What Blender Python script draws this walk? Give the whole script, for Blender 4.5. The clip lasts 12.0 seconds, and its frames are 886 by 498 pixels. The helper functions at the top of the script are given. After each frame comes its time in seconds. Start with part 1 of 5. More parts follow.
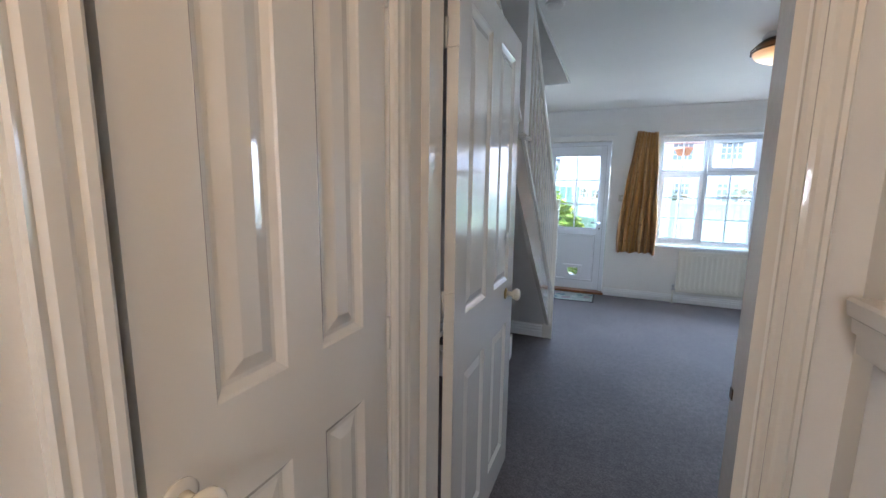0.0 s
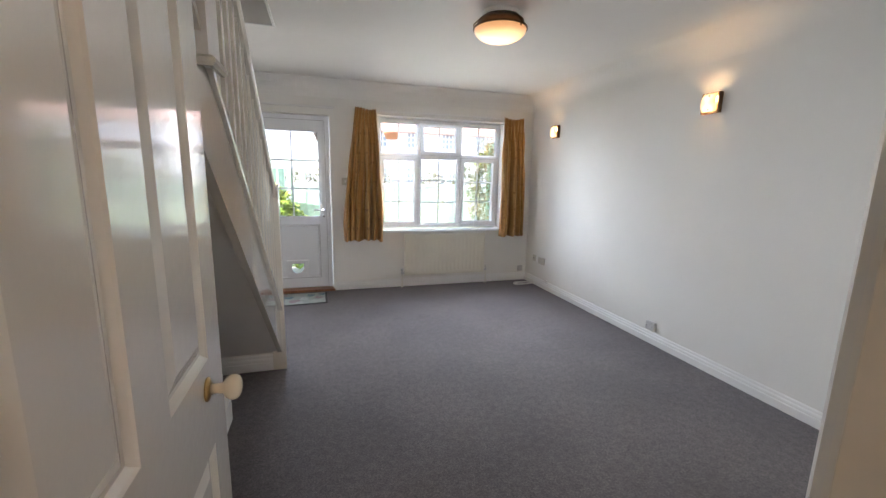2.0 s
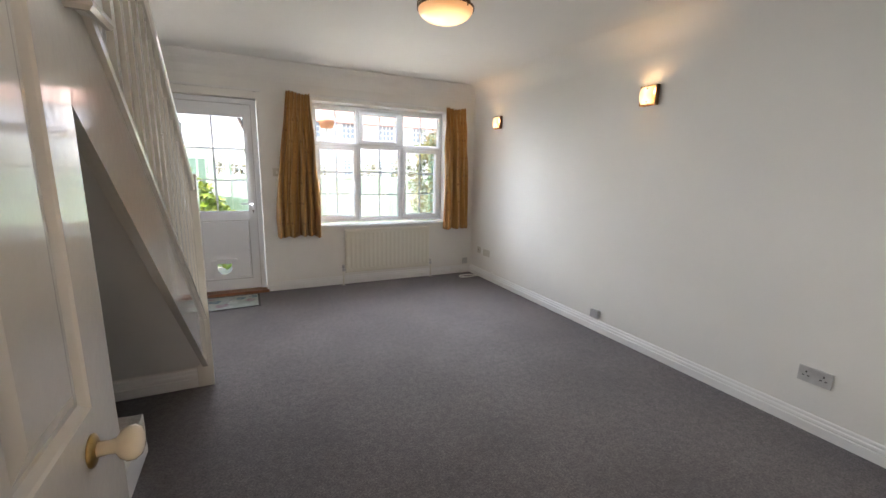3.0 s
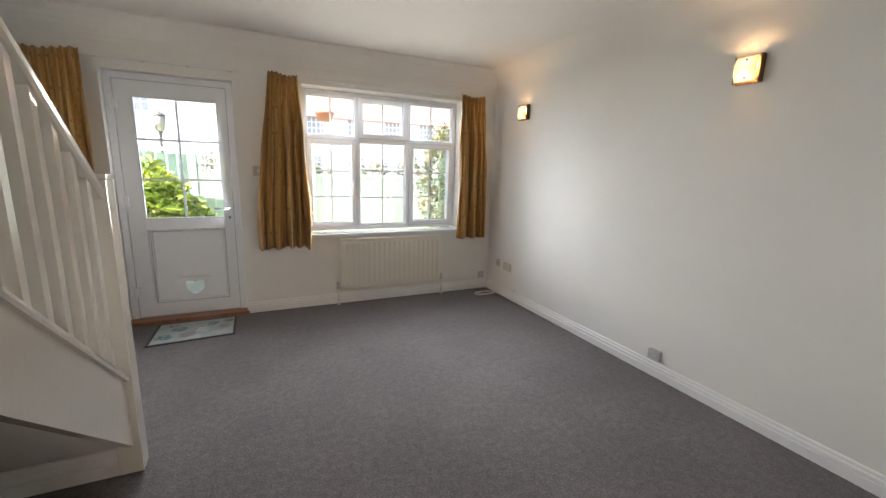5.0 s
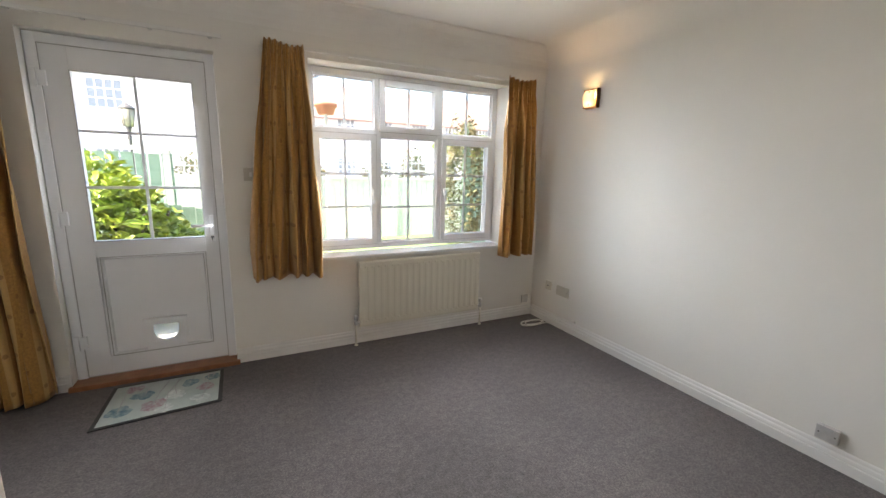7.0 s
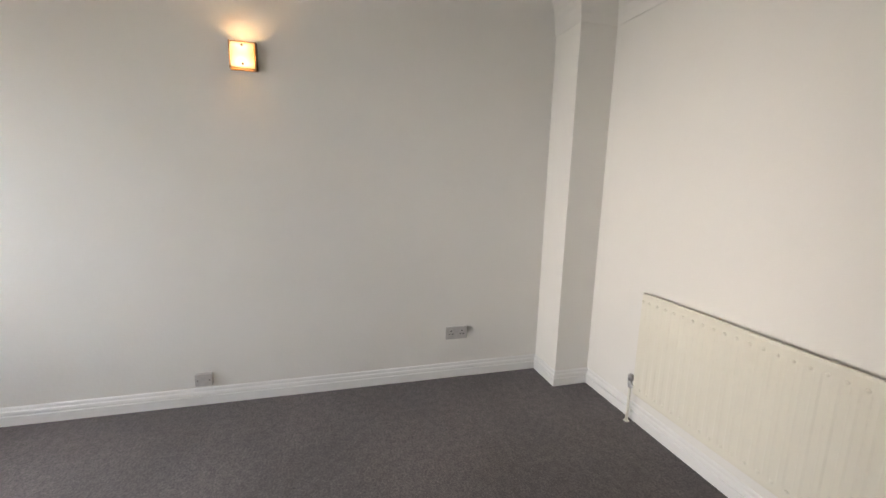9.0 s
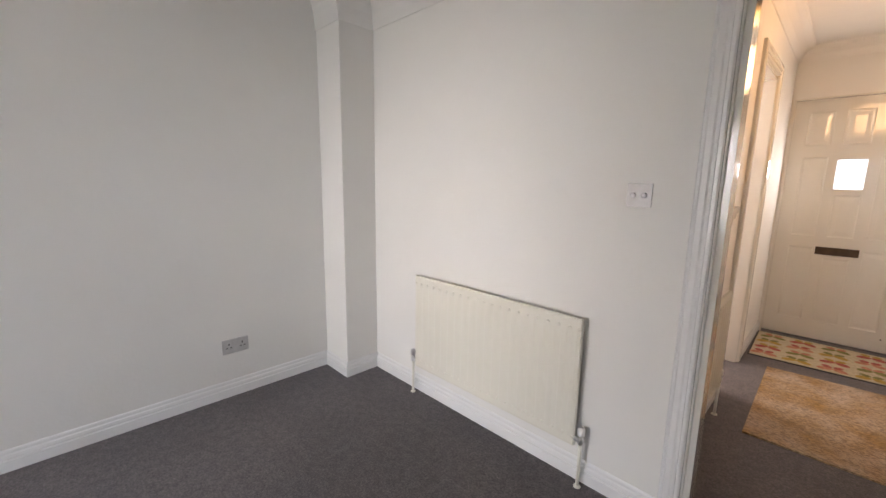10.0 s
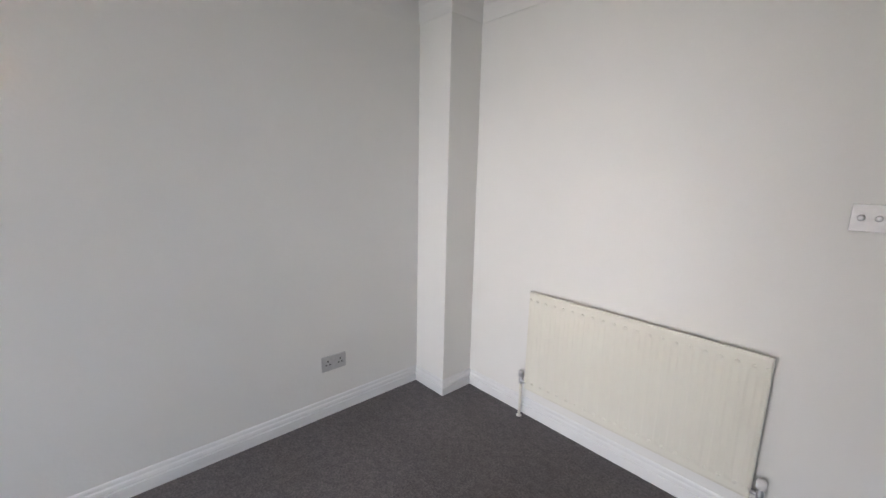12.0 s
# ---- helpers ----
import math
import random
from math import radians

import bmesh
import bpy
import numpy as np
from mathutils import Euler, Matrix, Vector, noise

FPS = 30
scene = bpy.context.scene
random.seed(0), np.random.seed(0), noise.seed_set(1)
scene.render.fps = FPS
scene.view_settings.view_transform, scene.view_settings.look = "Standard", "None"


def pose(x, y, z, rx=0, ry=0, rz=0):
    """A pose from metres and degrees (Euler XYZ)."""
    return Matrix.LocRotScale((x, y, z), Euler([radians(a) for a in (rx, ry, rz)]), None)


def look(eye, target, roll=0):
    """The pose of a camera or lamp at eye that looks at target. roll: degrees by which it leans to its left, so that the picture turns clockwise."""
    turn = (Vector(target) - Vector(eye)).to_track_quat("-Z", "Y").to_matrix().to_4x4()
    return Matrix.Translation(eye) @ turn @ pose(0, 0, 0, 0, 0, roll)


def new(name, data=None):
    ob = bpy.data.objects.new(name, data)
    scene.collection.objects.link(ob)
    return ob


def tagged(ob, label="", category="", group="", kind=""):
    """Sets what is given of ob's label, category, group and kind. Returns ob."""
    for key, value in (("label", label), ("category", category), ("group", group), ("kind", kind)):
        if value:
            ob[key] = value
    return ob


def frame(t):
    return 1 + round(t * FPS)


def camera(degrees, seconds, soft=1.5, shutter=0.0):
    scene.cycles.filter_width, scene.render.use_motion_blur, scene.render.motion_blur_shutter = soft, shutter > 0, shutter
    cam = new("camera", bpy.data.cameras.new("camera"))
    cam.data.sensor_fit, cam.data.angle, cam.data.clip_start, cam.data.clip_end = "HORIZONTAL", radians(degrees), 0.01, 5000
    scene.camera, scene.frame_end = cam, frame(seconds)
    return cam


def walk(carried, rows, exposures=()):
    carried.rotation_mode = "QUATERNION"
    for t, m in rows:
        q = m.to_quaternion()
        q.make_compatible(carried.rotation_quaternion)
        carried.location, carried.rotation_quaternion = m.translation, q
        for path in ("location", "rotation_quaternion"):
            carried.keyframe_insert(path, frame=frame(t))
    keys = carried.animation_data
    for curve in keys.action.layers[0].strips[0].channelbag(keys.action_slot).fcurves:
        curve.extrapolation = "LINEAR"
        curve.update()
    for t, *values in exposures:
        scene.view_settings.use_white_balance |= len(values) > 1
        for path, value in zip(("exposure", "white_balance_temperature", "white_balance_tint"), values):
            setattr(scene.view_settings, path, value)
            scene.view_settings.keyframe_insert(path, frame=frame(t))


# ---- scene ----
cam = camera(96.0, 12.0)
PATH = [
    (0, (0.047, 0.315, 1.406), (-0.727, 2.135, 1.111), 0.8),
    (0.5, (-0.078, 0.492, 1.403), (-0.295, 2.455, 1.087), 1.1),
    (1, (-0.115, 0.758, 1.385), (0.051, 2.721, 1.037), 1.0),
    (1.5, (-0.128, 1.005, 1.395), (0.255, 2.937, 1.049), 1.2),
    (2, (-0.14, 1.188, 1.393), (0.434, 3.070, 1.041), 1.2),
    (2.5, (-0.142, 1.282, 1.386), (0.629, 3.091, 1.017), 1.2),
    (3, (-0.14, 1.360, 1.374), (0.714, 3.128, 0.993), 1.3),
    (3.5, (-0.053, 1.482, 1.395), (0.807, 3.244, 1.002), 1.3),
    (3.7, (0.003, 1.528, 1.384), (0.848, 3.3, 1.001), 1.4),
    (5.5, (0.123, 2.387, 1.383), (0.946, 4.167, 0.99), 1.6),
    (6, (0.114, 2.663, 1.363), (0.93, 4.448, 0.981), 1.4),
    (6.5, (0.051, 2.932, 1.382), (0.87, 4.714, 0.989), 1.4),
    (7, (0.077, 3.116, 1.381), (0.959, 4.869, 0.996), 1.4),
    (7.5, (0.243, 3.218, 1.354), (1.45, 4.772, 0.992), 1.1),
    (7.7, (0.266, 3.24, 1.37), (1.716, 4.568, 1.005), 1.2),
    (9.3, (0.105, 3.059, 1.332), (1.856, 2.155, 0.993), 1.4),
    (9.5, (0.113, 3.112, 1.344), (1.736, 1.995, 1.001), 1.5),
    (10, (0.059, 3.02, 1.331), (1.455, 1.628, 0.993), 0.9),
    (10.5, (0.058, 3.011, 1.336), (1.254, 1.444, 0.997), 0.9),
    (11, (0.121, 3.037, 1.339), (1.268, 1.434, 1.001), 0.9),
    (11.5, (0.281, 3.082, 1.339), (1.504, 1.536, 1.001), 1.0),
    (12, (0.59, 3.275, 1.395), (2.041, 1.948, 1.026), 1.3),
]
EXPOSURE = 2.8
# the clip starts a little cooler
TINTS = [(0, EXPOSURE + 0.06, 5250, 9), (1.2, EXPOSURE + 0.04, 5850, 12), (2.5, EXPOSURE - 0.04, 6600, 14), (5.5, EXPOSURE - 0.18, 6950, 13),
         (7.7, EXPOSURE - 0.26, 7050, 13), (9.5, EXPOSURE - 0.02, 6950, 16), (10.5, EXPOSURE - 0.18, 6300, 18), (12, EXPOSURE - 0.12, 6300, 16)]
walk(cam, [(t, look(eye, target, roll)) for t, eye, target, roll in PATH], TINTS)


SCONCE_W = 0.85
DOME_W = 0.06
HALL_W = 1.35
PALE, BLUE = (1.0, 0.965, 0.925), (0.80, 0.90, 1.0)      # lamp tints standing for sunlit garden, open sky
# added lamps: place, width, height, aim, spread in degrees, watts, colour
FILL_LAMPS = [
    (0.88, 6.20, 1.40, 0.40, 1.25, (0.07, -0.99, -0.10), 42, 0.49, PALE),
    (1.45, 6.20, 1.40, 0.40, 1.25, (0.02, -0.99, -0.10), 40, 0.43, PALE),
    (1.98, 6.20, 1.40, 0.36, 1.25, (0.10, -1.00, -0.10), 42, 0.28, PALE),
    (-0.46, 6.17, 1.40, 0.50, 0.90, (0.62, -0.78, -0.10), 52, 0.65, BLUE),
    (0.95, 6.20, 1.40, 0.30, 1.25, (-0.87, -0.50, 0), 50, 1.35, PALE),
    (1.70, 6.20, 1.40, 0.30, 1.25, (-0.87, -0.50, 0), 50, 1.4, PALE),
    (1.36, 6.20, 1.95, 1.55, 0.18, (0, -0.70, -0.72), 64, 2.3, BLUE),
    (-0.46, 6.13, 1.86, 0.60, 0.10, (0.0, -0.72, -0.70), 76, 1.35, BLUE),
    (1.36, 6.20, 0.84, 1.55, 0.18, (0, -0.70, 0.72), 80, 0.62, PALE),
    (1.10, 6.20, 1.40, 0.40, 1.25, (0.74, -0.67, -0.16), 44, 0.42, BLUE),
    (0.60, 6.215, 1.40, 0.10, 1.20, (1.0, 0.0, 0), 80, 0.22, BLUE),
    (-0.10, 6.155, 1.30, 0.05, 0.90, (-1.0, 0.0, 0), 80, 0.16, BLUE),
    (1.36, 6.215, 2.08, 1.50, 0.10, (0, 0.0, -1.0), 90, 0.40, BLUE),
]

# ---------------------------------------------------------------- world and light
world = bpy.data.worlds.new("sky")
scene.world = world
world.use_nodes = True
wn = world.node_tree.nodes
sky = wn.new("ShaderNodeTexSky")
sky.sky_type = "NISHITA"
sky.sun_disc = False
sky.sun_elevation = radians(53)
sky.sun_rotation = radians(263)
wn["Background"].inputs["Strength"].default_value = 0.15
world.node_tree.links.new(sky.outputs["Color"], wn["Background"].inputs["Color"])

sun = new("sun", bpy.data.lights.new("sun", "SUN"))
sun.data.energy = 4.2
sun.data.angle = radians(0.5)
sun.data.color = (1.0, 0.95, 0.87)
sun.matrix_world = look((-3.0, -0.35, 4.0), (0, 0, 0))


# lamp added at the side room's windowless far wall to brighten the hall
a = new("daylight_fill", bpy.data.lights.new("daylight_fill", "AREA"))
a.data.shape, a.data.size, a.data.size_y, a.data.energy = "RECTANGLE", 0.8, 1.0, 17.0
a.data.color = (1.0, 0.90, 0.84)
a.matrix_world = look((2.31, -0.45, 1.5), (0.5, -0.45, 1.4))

# daylight lamp added before the front door's small obscured pane, brightening the hall
a = new("daylight_fill", bpy.data.lights.new("daylight_fill", "AREA"))
a.data.shape, a.data.size, a.data.size_y, a.data.energy = "RECTANGLE", 0.17, 0.23, 1.8
a.data.color = (1.0, 0.93, 0.86)
a.matrix_world = look((0.07, -1.632, 1.43), (0.07, 0.0, 1.15))

# lamps added for sky light at window and garden door: narrow, mostly turned inward
for x, y, z, w, h, aim, spread, watts, tone in FILL_LAMPS:
    a = new("daylight_fill", bpy.data.lights.new("daylight_fill", "AREA"))
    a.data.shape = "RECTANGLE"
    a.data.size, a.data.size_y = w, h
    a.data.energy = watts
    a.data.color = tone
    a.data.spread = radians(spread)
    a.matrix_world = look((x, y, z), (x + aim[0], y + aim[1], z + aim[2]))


# ---------------------------------------------------------------- materials
def mat(name, color, rough=0.5, metal=0.0, noise_scale=0.0, vary=0.0, bump=0.0, bump_scale=200.0,
        coat=0.0, second=None, detail=4.0, big=0.0):
    m = bpy.data.materials.new(name)
    m.use_nodes = True
    nt = m.node_tree
    b = nt.nodes["Principled BSDF"]
    b.inputs["Base Color"].default_value = (*color, 1)
    b.inputs["Roughness"].default_value = rough
    b.inputs["Metallic"].default_value = metal
    b.inputs["Coat Weight"].default_value = coat
    b.inputs["Coat Roughness"].default_value = 0.08
    tc = nt.nodes.new("ShaderNodeTexCoord")
    if noise_scale:
        n = nt.nodes.new("ShaderNodeTexNoise")
        n.inputs["Scale"].default_value = noise_scale
        n.inputs["Detail"].default_value = detail
        nt.links.new(tc.outputs["Object"], n.inputs["Vector"])
        r = nt.nodes.new("ShaderNodeValToRGB")
        r.color_ramp.elements[0].position, r.color_ramp.elements[1].position = 0.35, 0.65
        c2 = second or tuple(c * (1 - vary) for c in color)
        r.color_ramp.elements[0].color = (*c2, 1)
        r.color_ramp.elements[1].color = (*color, 1)
        nt.links.new(n.outputs["Fac"], r.inputs["Fac"])
        out = r.outputs["Color"]
        if big:
            n2 = nt.nodes.new("ShaderNodeTexNoise")
            n2.inputs["Scale"].default_value = big
            nt.links.new(tc.outputs["Object"], n2.inputs["Vector"])
            mr = nt.nodes.new("ShaderNodeMapRange")
            mr.inputs[1].default_value, mr.inputs[2].default_value = 0.3, 0.7
            mr.inputs[3].default_value, mr.inputs[4].default_value = 1 - 0.6 * vary, 1.0
            nt.links.new(n2.outputs["Fac"], mr.inputs[0])
            mx = nt.nodes.new("ShaderNodeVectorMath")
            mx.operation = "SCALE"
            nt.links.new(out, mx.inputs[0])
            nt.links.new(mr.outputs[0], mx.inputs["Scale"])
            out = mx.outputs[0]
        nt.links.new(out, b.inputs["Base Color"])
    if bump:
        n = nt.nodes.new("ShaderNodeTexNoise")
        n.inputs["Scale"].default_value = bump_scale
        n.inputs["Detail"].default_value = 3
        nt.links.new(tc.outputs["Object"], n.inputs["Vector"])
        bp = nt.nodes.new("ShaderNodeBump")
        bp.inputs["Strength"].default_value = 1.0
        bp.inputs["Distance"].default_value = bump
        nt.links.new(n.outputs["Fac"], bp.inputs["Height"])
        nt.links.new(bp.outputs["Normal"], b.inputs["Normal"])
    return m


def glow(name, color, strength):
    m = bpy.data.materials.new(name)
    m.use_nodes = True
    b = m.node_tree.nodes["Principled BSDF"]
    b.inputs["Base Color"].default_value = (0.8, 0.75, 0.62, 1)
    b.inputs["Roughness"].default_value = 0.3
    b.inputs["Emission Color"].default_value = (*color, 1)
    b.inputs["Emission Strength"].default_value = strength
    return m


def carpet_pile():
    """Short brown-grey cut pile: speckled tufts, faint tread marks and wear."""
    m = mat("carpet_pile", (0.138, 0.116, 0.112), 0.97, bump=0.0)
    nt = m.node_tree
    bsdf = nt.nodes["Principled BSDF"]
    tc = nt.nodes.new("ShaderNodeTexCoord")
    level = None
    for scale, detail, lo, hi, dark, light in ((95, 5, 0.40, 0.60, 0.66, 1.0), (150, 2, 0.62, 0.70, 1.0, 1.5), (58, 3, 0.28, 0.38, 0.60, 1.0), (26, 3, 0.38, 0.62, 0.84, 1.08), (1.7, 4, 0.38, 0.62, 0.84, 1.06), (330, 2, 0.35, 0.65, 0.72, 1.15)):
        n = nt.nodes.new("ShaderNodeTexNoise")
        n.inputs["Scale"].default_value = scale
        n.inputs["Detail"].default_value = detail
        nt.links.new(tc.outputs["Object"], n.inputs["Vector"])
        mr = nt.nodes.new("ShaderNodeMapRange")
        for k, v in enumerate((lo, hi, dark, light)):
            mr.inputs[k + 1].default_value = v
        nt.links.new(n.outputs["Fac"], mr.inputs[0])
        if level is None:
            level = mr.outputs[0]
            pile = n.outputs["Fac"]
        else:
            mu = nt.nodes.new("ShaderNodeMath")
            mu.operation = "MULTIPLY"
            nt.links.new(level, mu.inputs[0])
            nt.links.new(mr.outputs[0], mu.inputs[1])
            level = mu.outputs[0]
    sc_ = nt.nodes.new("ShaderNodeVectorMath")
    sc_.operation = "SCALE"
    sc_.inputs[0].default_value = (0.138, 0.116, 0.112)
    nt.links.new(level, sc_.inputs["Scale"])
    nt.links.new(sc_.outputs[0], bsdf.inputs["Base Color"])
    bp = nt.nodes.new("ShaderNodeBump")
    bp.inputs["Distance"].default_value = 0.002
    bsdf.inputs["Sheen Weight"].default_value = 0.26
    bsdf.inputs["Sheen Roughness"].default_value = 0.45
    bsdf.inputs["Sheen Tint"].default_value = (0.86, 0.90, 1.0, 1)
    nt.links.new(pile, bp.inputs["Height"])
    nt.links.new(bp.outputs["Normal"], bsdf.inputs["Normal"])
    return m


def lit_glass(name, core, edge, strong, weak, hot=(0.5, 0.5, 0.45)):
    """Lit lamp glass, hottest over its bulb and deeper in colour towards its edges."""
    m = glow(name, core, strong)
    nt = m.node_tree
    bsdf = nt.nodes["Principled BSDF"]
    tc = nt.nodes.new("ShaderNodeTexCoord")
    off = nt.nodes.new("ShaderNodeVectorMath")
    off.operation = "DISTANCE"
    off.inputs[1].default_value = hot
    nt.links.new(tc.outputs["Generated"], off.inputs[0])
    r = nt.nodes.new("ShaderNodeValToRGB")
    r.color_ramp.elements[0].position, r.color_ramp.elements[1].position = 0.22, 0.72
    r.color_ramp.elements[0].color, r.color_ramp.elements[1].color = (*core, 1), (*edge, 1)
    mr = nt.nodes.new("ShaderNodeMapRange")
    for k, v in enumerate((0.22, 0.72, strong, weak)):
        mr.inputs[k + 1].default_value = v
    nt.links.new(off.outputs["Value"], r.inputs["Fac"])
    nt.links.new(off.outputs["Value"], mr.inputs[0])
    nt.links.new(r.outputs["Color"], bsdf.inputs["Emission Color"])
    nt.links.new(mr.outputs[0], bsdf.inputs["Emission Strength"])
    return m


M = {}
M["wall"] = mat("wall_paint", (0.80, 0.785, 0.745), 0.75, noise_scale=0.8, vary=0.035, bump=0.0006, bump_scale=60, big=3)
M["ceiling"] = mat("ceiling_paint", (0.80, 0.785, 0.75), 0.62, noise_scale=0.7, vary=0.04, bump=0.010, bump_scale=2.4, big=2)
M["gloss"] = mat("gloss_paint", (0.76, 0.735, 0.67), 0.10, noise_scale=2, vary=0.04, bump=0.0007, bump_scale=38, coat=1.0)
M["trim"] = mat("satin_trim", (0.82, 0.815, 0.80), 0.26, noise_scale=3, vary=0.04, bump=0.0004, bump_scale=60)
M["upvc"] = mat("white_plastic", (0.80, 0.82, 0.85), 0.28, noise_scale=3, vary=0.03)
M["radiator"] = mat("cream_enamel", (0.755, 0.728, 0.63), 0.3, noise_scale=4, vary=0.03)
M["chrome"] = mat("brushed_chrome", (0.62, 0.62, 0.63), 0.28, 1.0)
M["nickel"] = mat("satin_nickel_plate", (0.55, 0.54, 0.53), 0.45, 0.25, noise_scale=40, vary=0.1)
M["brass"] = mat("aged_brass", (0.45, 0.32, 0.13), 0.3, 1.0, noise_scale=60, vary=0.3)
M["ceramic"] = mat("cream_ceramic", (0.78, 0.72, 0.58), 0.08, coat=0.5)
M["plastic"] = mat("socket_plastic", (0.75, 0.73, 0.70), 0.4)
M["aged"] = mat("aged_switch_plastic", (0.56, 0.53, 0.46), 0.4)
M["dark"] = mat("dark_slot", (0.02, 0.02, 0.02), 0.6)
M["seal"] = mat("grey_seal", (0.40, 0.40, 0.41), 0.7)
M["wood"] = mat("varnished_sill_wood", (0.30, 0.12, 0.05), 0.35, noise_scale=14, vary=0.35, bump=0.0004, bump_scale=90)
M["floorwood"] = mat("laminate_floor", (0.36, 0.17, 0.08), 0.35, noise_scale=9, vary=0.3)
M["carpet"] = carpet_pile()
M["glass"] = bpy.data.materials.new("clear_glass")
M["glass"].use_nodes = True
_b = M["glass"].node_tree.nodes["Principled BSDF"]
_b.inputs["Base Color"].default_value = (0.97, 0.985, 0.98, 1)
_b.inputs["Roughness"].default_value = 0.0
_b.inputs["Transmission Weight"].default_value = 1.0
_b.inputs["IOR"].default_value = 1.45
M["lampglow"] = lit_glass("lit_alabaster_glass", (1.0, 0.66, 0.30), (1.0, 0.42, 0.10), 0.34, 0.10, (0.5, 0.5, 0.1))
M["sconce"] = lit_glass("lit_frosted_glass", (1.0, 0.78, 0.46), (1.0, 0.50, 0.14), 0.55, 0.14)
M["hallglow"] = lit_glass("lit_hall_bowl", (1.0, 0.66, 0.28), (1.0, 0.44, 0.09), 0.6, 0.12, (0.5, 0.5, 0.1))
M["copper"] = mat("painted_pipe", (0.72, 0.70, 0.62), 0.35)
M["brick"] = mat("brick_red", (0.36, 0.17, 0.11), 0.85, noise_scale=9, vary=0.3)
M["roof"] = mat("roof_tile", (0.34, 0.21, 0.17), 0.8, noise_scale=6, vary=0.3)
M["paving"] = mat("pale_paving", (0.48, 0.46, 0.42), 0.85, noise_scale=5, vary=0.2, bump=0.002, bump_scale=60)
M["fence"] = mat("pale_fence_paint", (0.62, 0.62, 0.56), 0.7, noise_scale=8, vary=0.15)
M["greenfence"] = mat("sage_green_timber", (0.30, 0.44, 0.32), 0.7, noise_scale=12, vary=0.2)
M["leaf"] = mat("fresh_leaf", (0.14, 0.25, 0.02), 0.45, noise_scale=3.0, vary=0.5, second=(0.42, 0.46, 0.05))
M["bronze"] = mat("dark_bronze", (0.085, 0.055, 0.035), 0.4, 0.6, noise_scale=30, vary=0.3)
M["lamp_frame"] = mat("worn_bronze_frame", (0.22, 0.13, 0.065), 0.4, 0.4, noise_scale=30, vary=0.3)
M["lawn"] = mat("sunlit_lawn", (0.22, 0.34, 0.10), 0.95, noise_scale=30, vary=0.3, bump=0.02, bump_scale=50)
M["palewall"] = mat("sunlit_pale_wall", (0.74, 0.68, 0.66), 0.85, noise_scale=2, vary=0.06)
M["ivy"] = mat("ivy_leaf", (0.08, 0.11, 0.035), 0.5, noise_scale=5.0, vary=0.4, second=(0.21, 0.16, 0.07))
M["bark"] = mat("bark", (0.085, 0.06, 0.045), 0.9, noise_scale=20, vary=0.4)
M["window_dark"] = mat("dark_window_glass", (0.26, 0.28, 0.31), 0.1)
M["terracotta"] = mat("terracotta", (0.42, 0.17, 0.09), 0.7, noise_scale=15, vary=0.2)

M["chipped"] = mat("chipped_white_paint", (0.76, 0.745, 0.70), 0.35, noise_scale=26, second=(0.60, 0.57, 0.50), bump=0.004, bump_scale=70)


# ---------------------------------------------------------------- mesh helpers
def box(bm, x0, x1, y0, y1, z0, z1, bevel=0.0):
    vs = [bm.verts.new((x, y, z)) for x in (x0, x1) for y in (y0, y1) for z in (z0, z1)]
    fs = [bm.faces.new([vs[i] for i in q]) for q in
          ((0, 1, 3, 2), (4, 6, 7, 5), (0, 4, 5, 1), (2, 3, 7, 6), (0, 2, 6, 4), (1, 5, 7, 3))]
    if bevel:
        es = list({e for f in fs for e in f.edges})
        bmesh.ops.bevel(bm, geom=es, offset=bevel, segments=2, affect="EDGES", profile=0.6)
    return vs


def lathe(bm, prof, n=24, m=Matrix()):
    """Turns (radius, height) about the z axis, then places it by m."""
    rings = []
    for r, z in prof:
        rings.append([bm.verts.new(m @ Vector((max(r, 0.0004) * math.cos(a), max(r, 0.0004) * math.sin(a), z)))
                      for a in (2 * math.pi * k / n for k in range(n))])
    for a, b in zip(rings, rings[1:]):
        for k in range(n):
            f = bm.faces.new((a[k], a[(k + 1) % n], b[(k + 1) % n], b[k]))
            f.smooth = True
    bm.faces.new(rings[0][::-1])
    bm.faces.new(rings[-1])


def tube(bm, pts, r, n=10):
    """A round rod along the points."""
    pts = [Vector(p) for p in pts]
    rings = []
    up = Vector((0.31, 0.17, 0.93)).normalized()
    for i, p in enumerate(pts):
        d = (pts[min(i + 1, len(pts) - 1)] - pts[max(i - 1, 0)]).normalized()
        a = d.cross(up).normalized()
        b = d.cross(a)
        rings.append([bm.verts.new(p + r * (math.cos(t) * a + math.sin(t) * b))
                      for t in (2 * math.pi * k / n for k in range(n))])
    for a, b in zip(rings, rings[1:]):
        for k in range(n):
            f = bm.faces.new((a[k], b[k], b[(k + 1) % n], a[(k + 1) % n]))
            f.smooth = True
    bm.faces.new(rings[0])
    bm.faces.new(rings[-1][::-1])


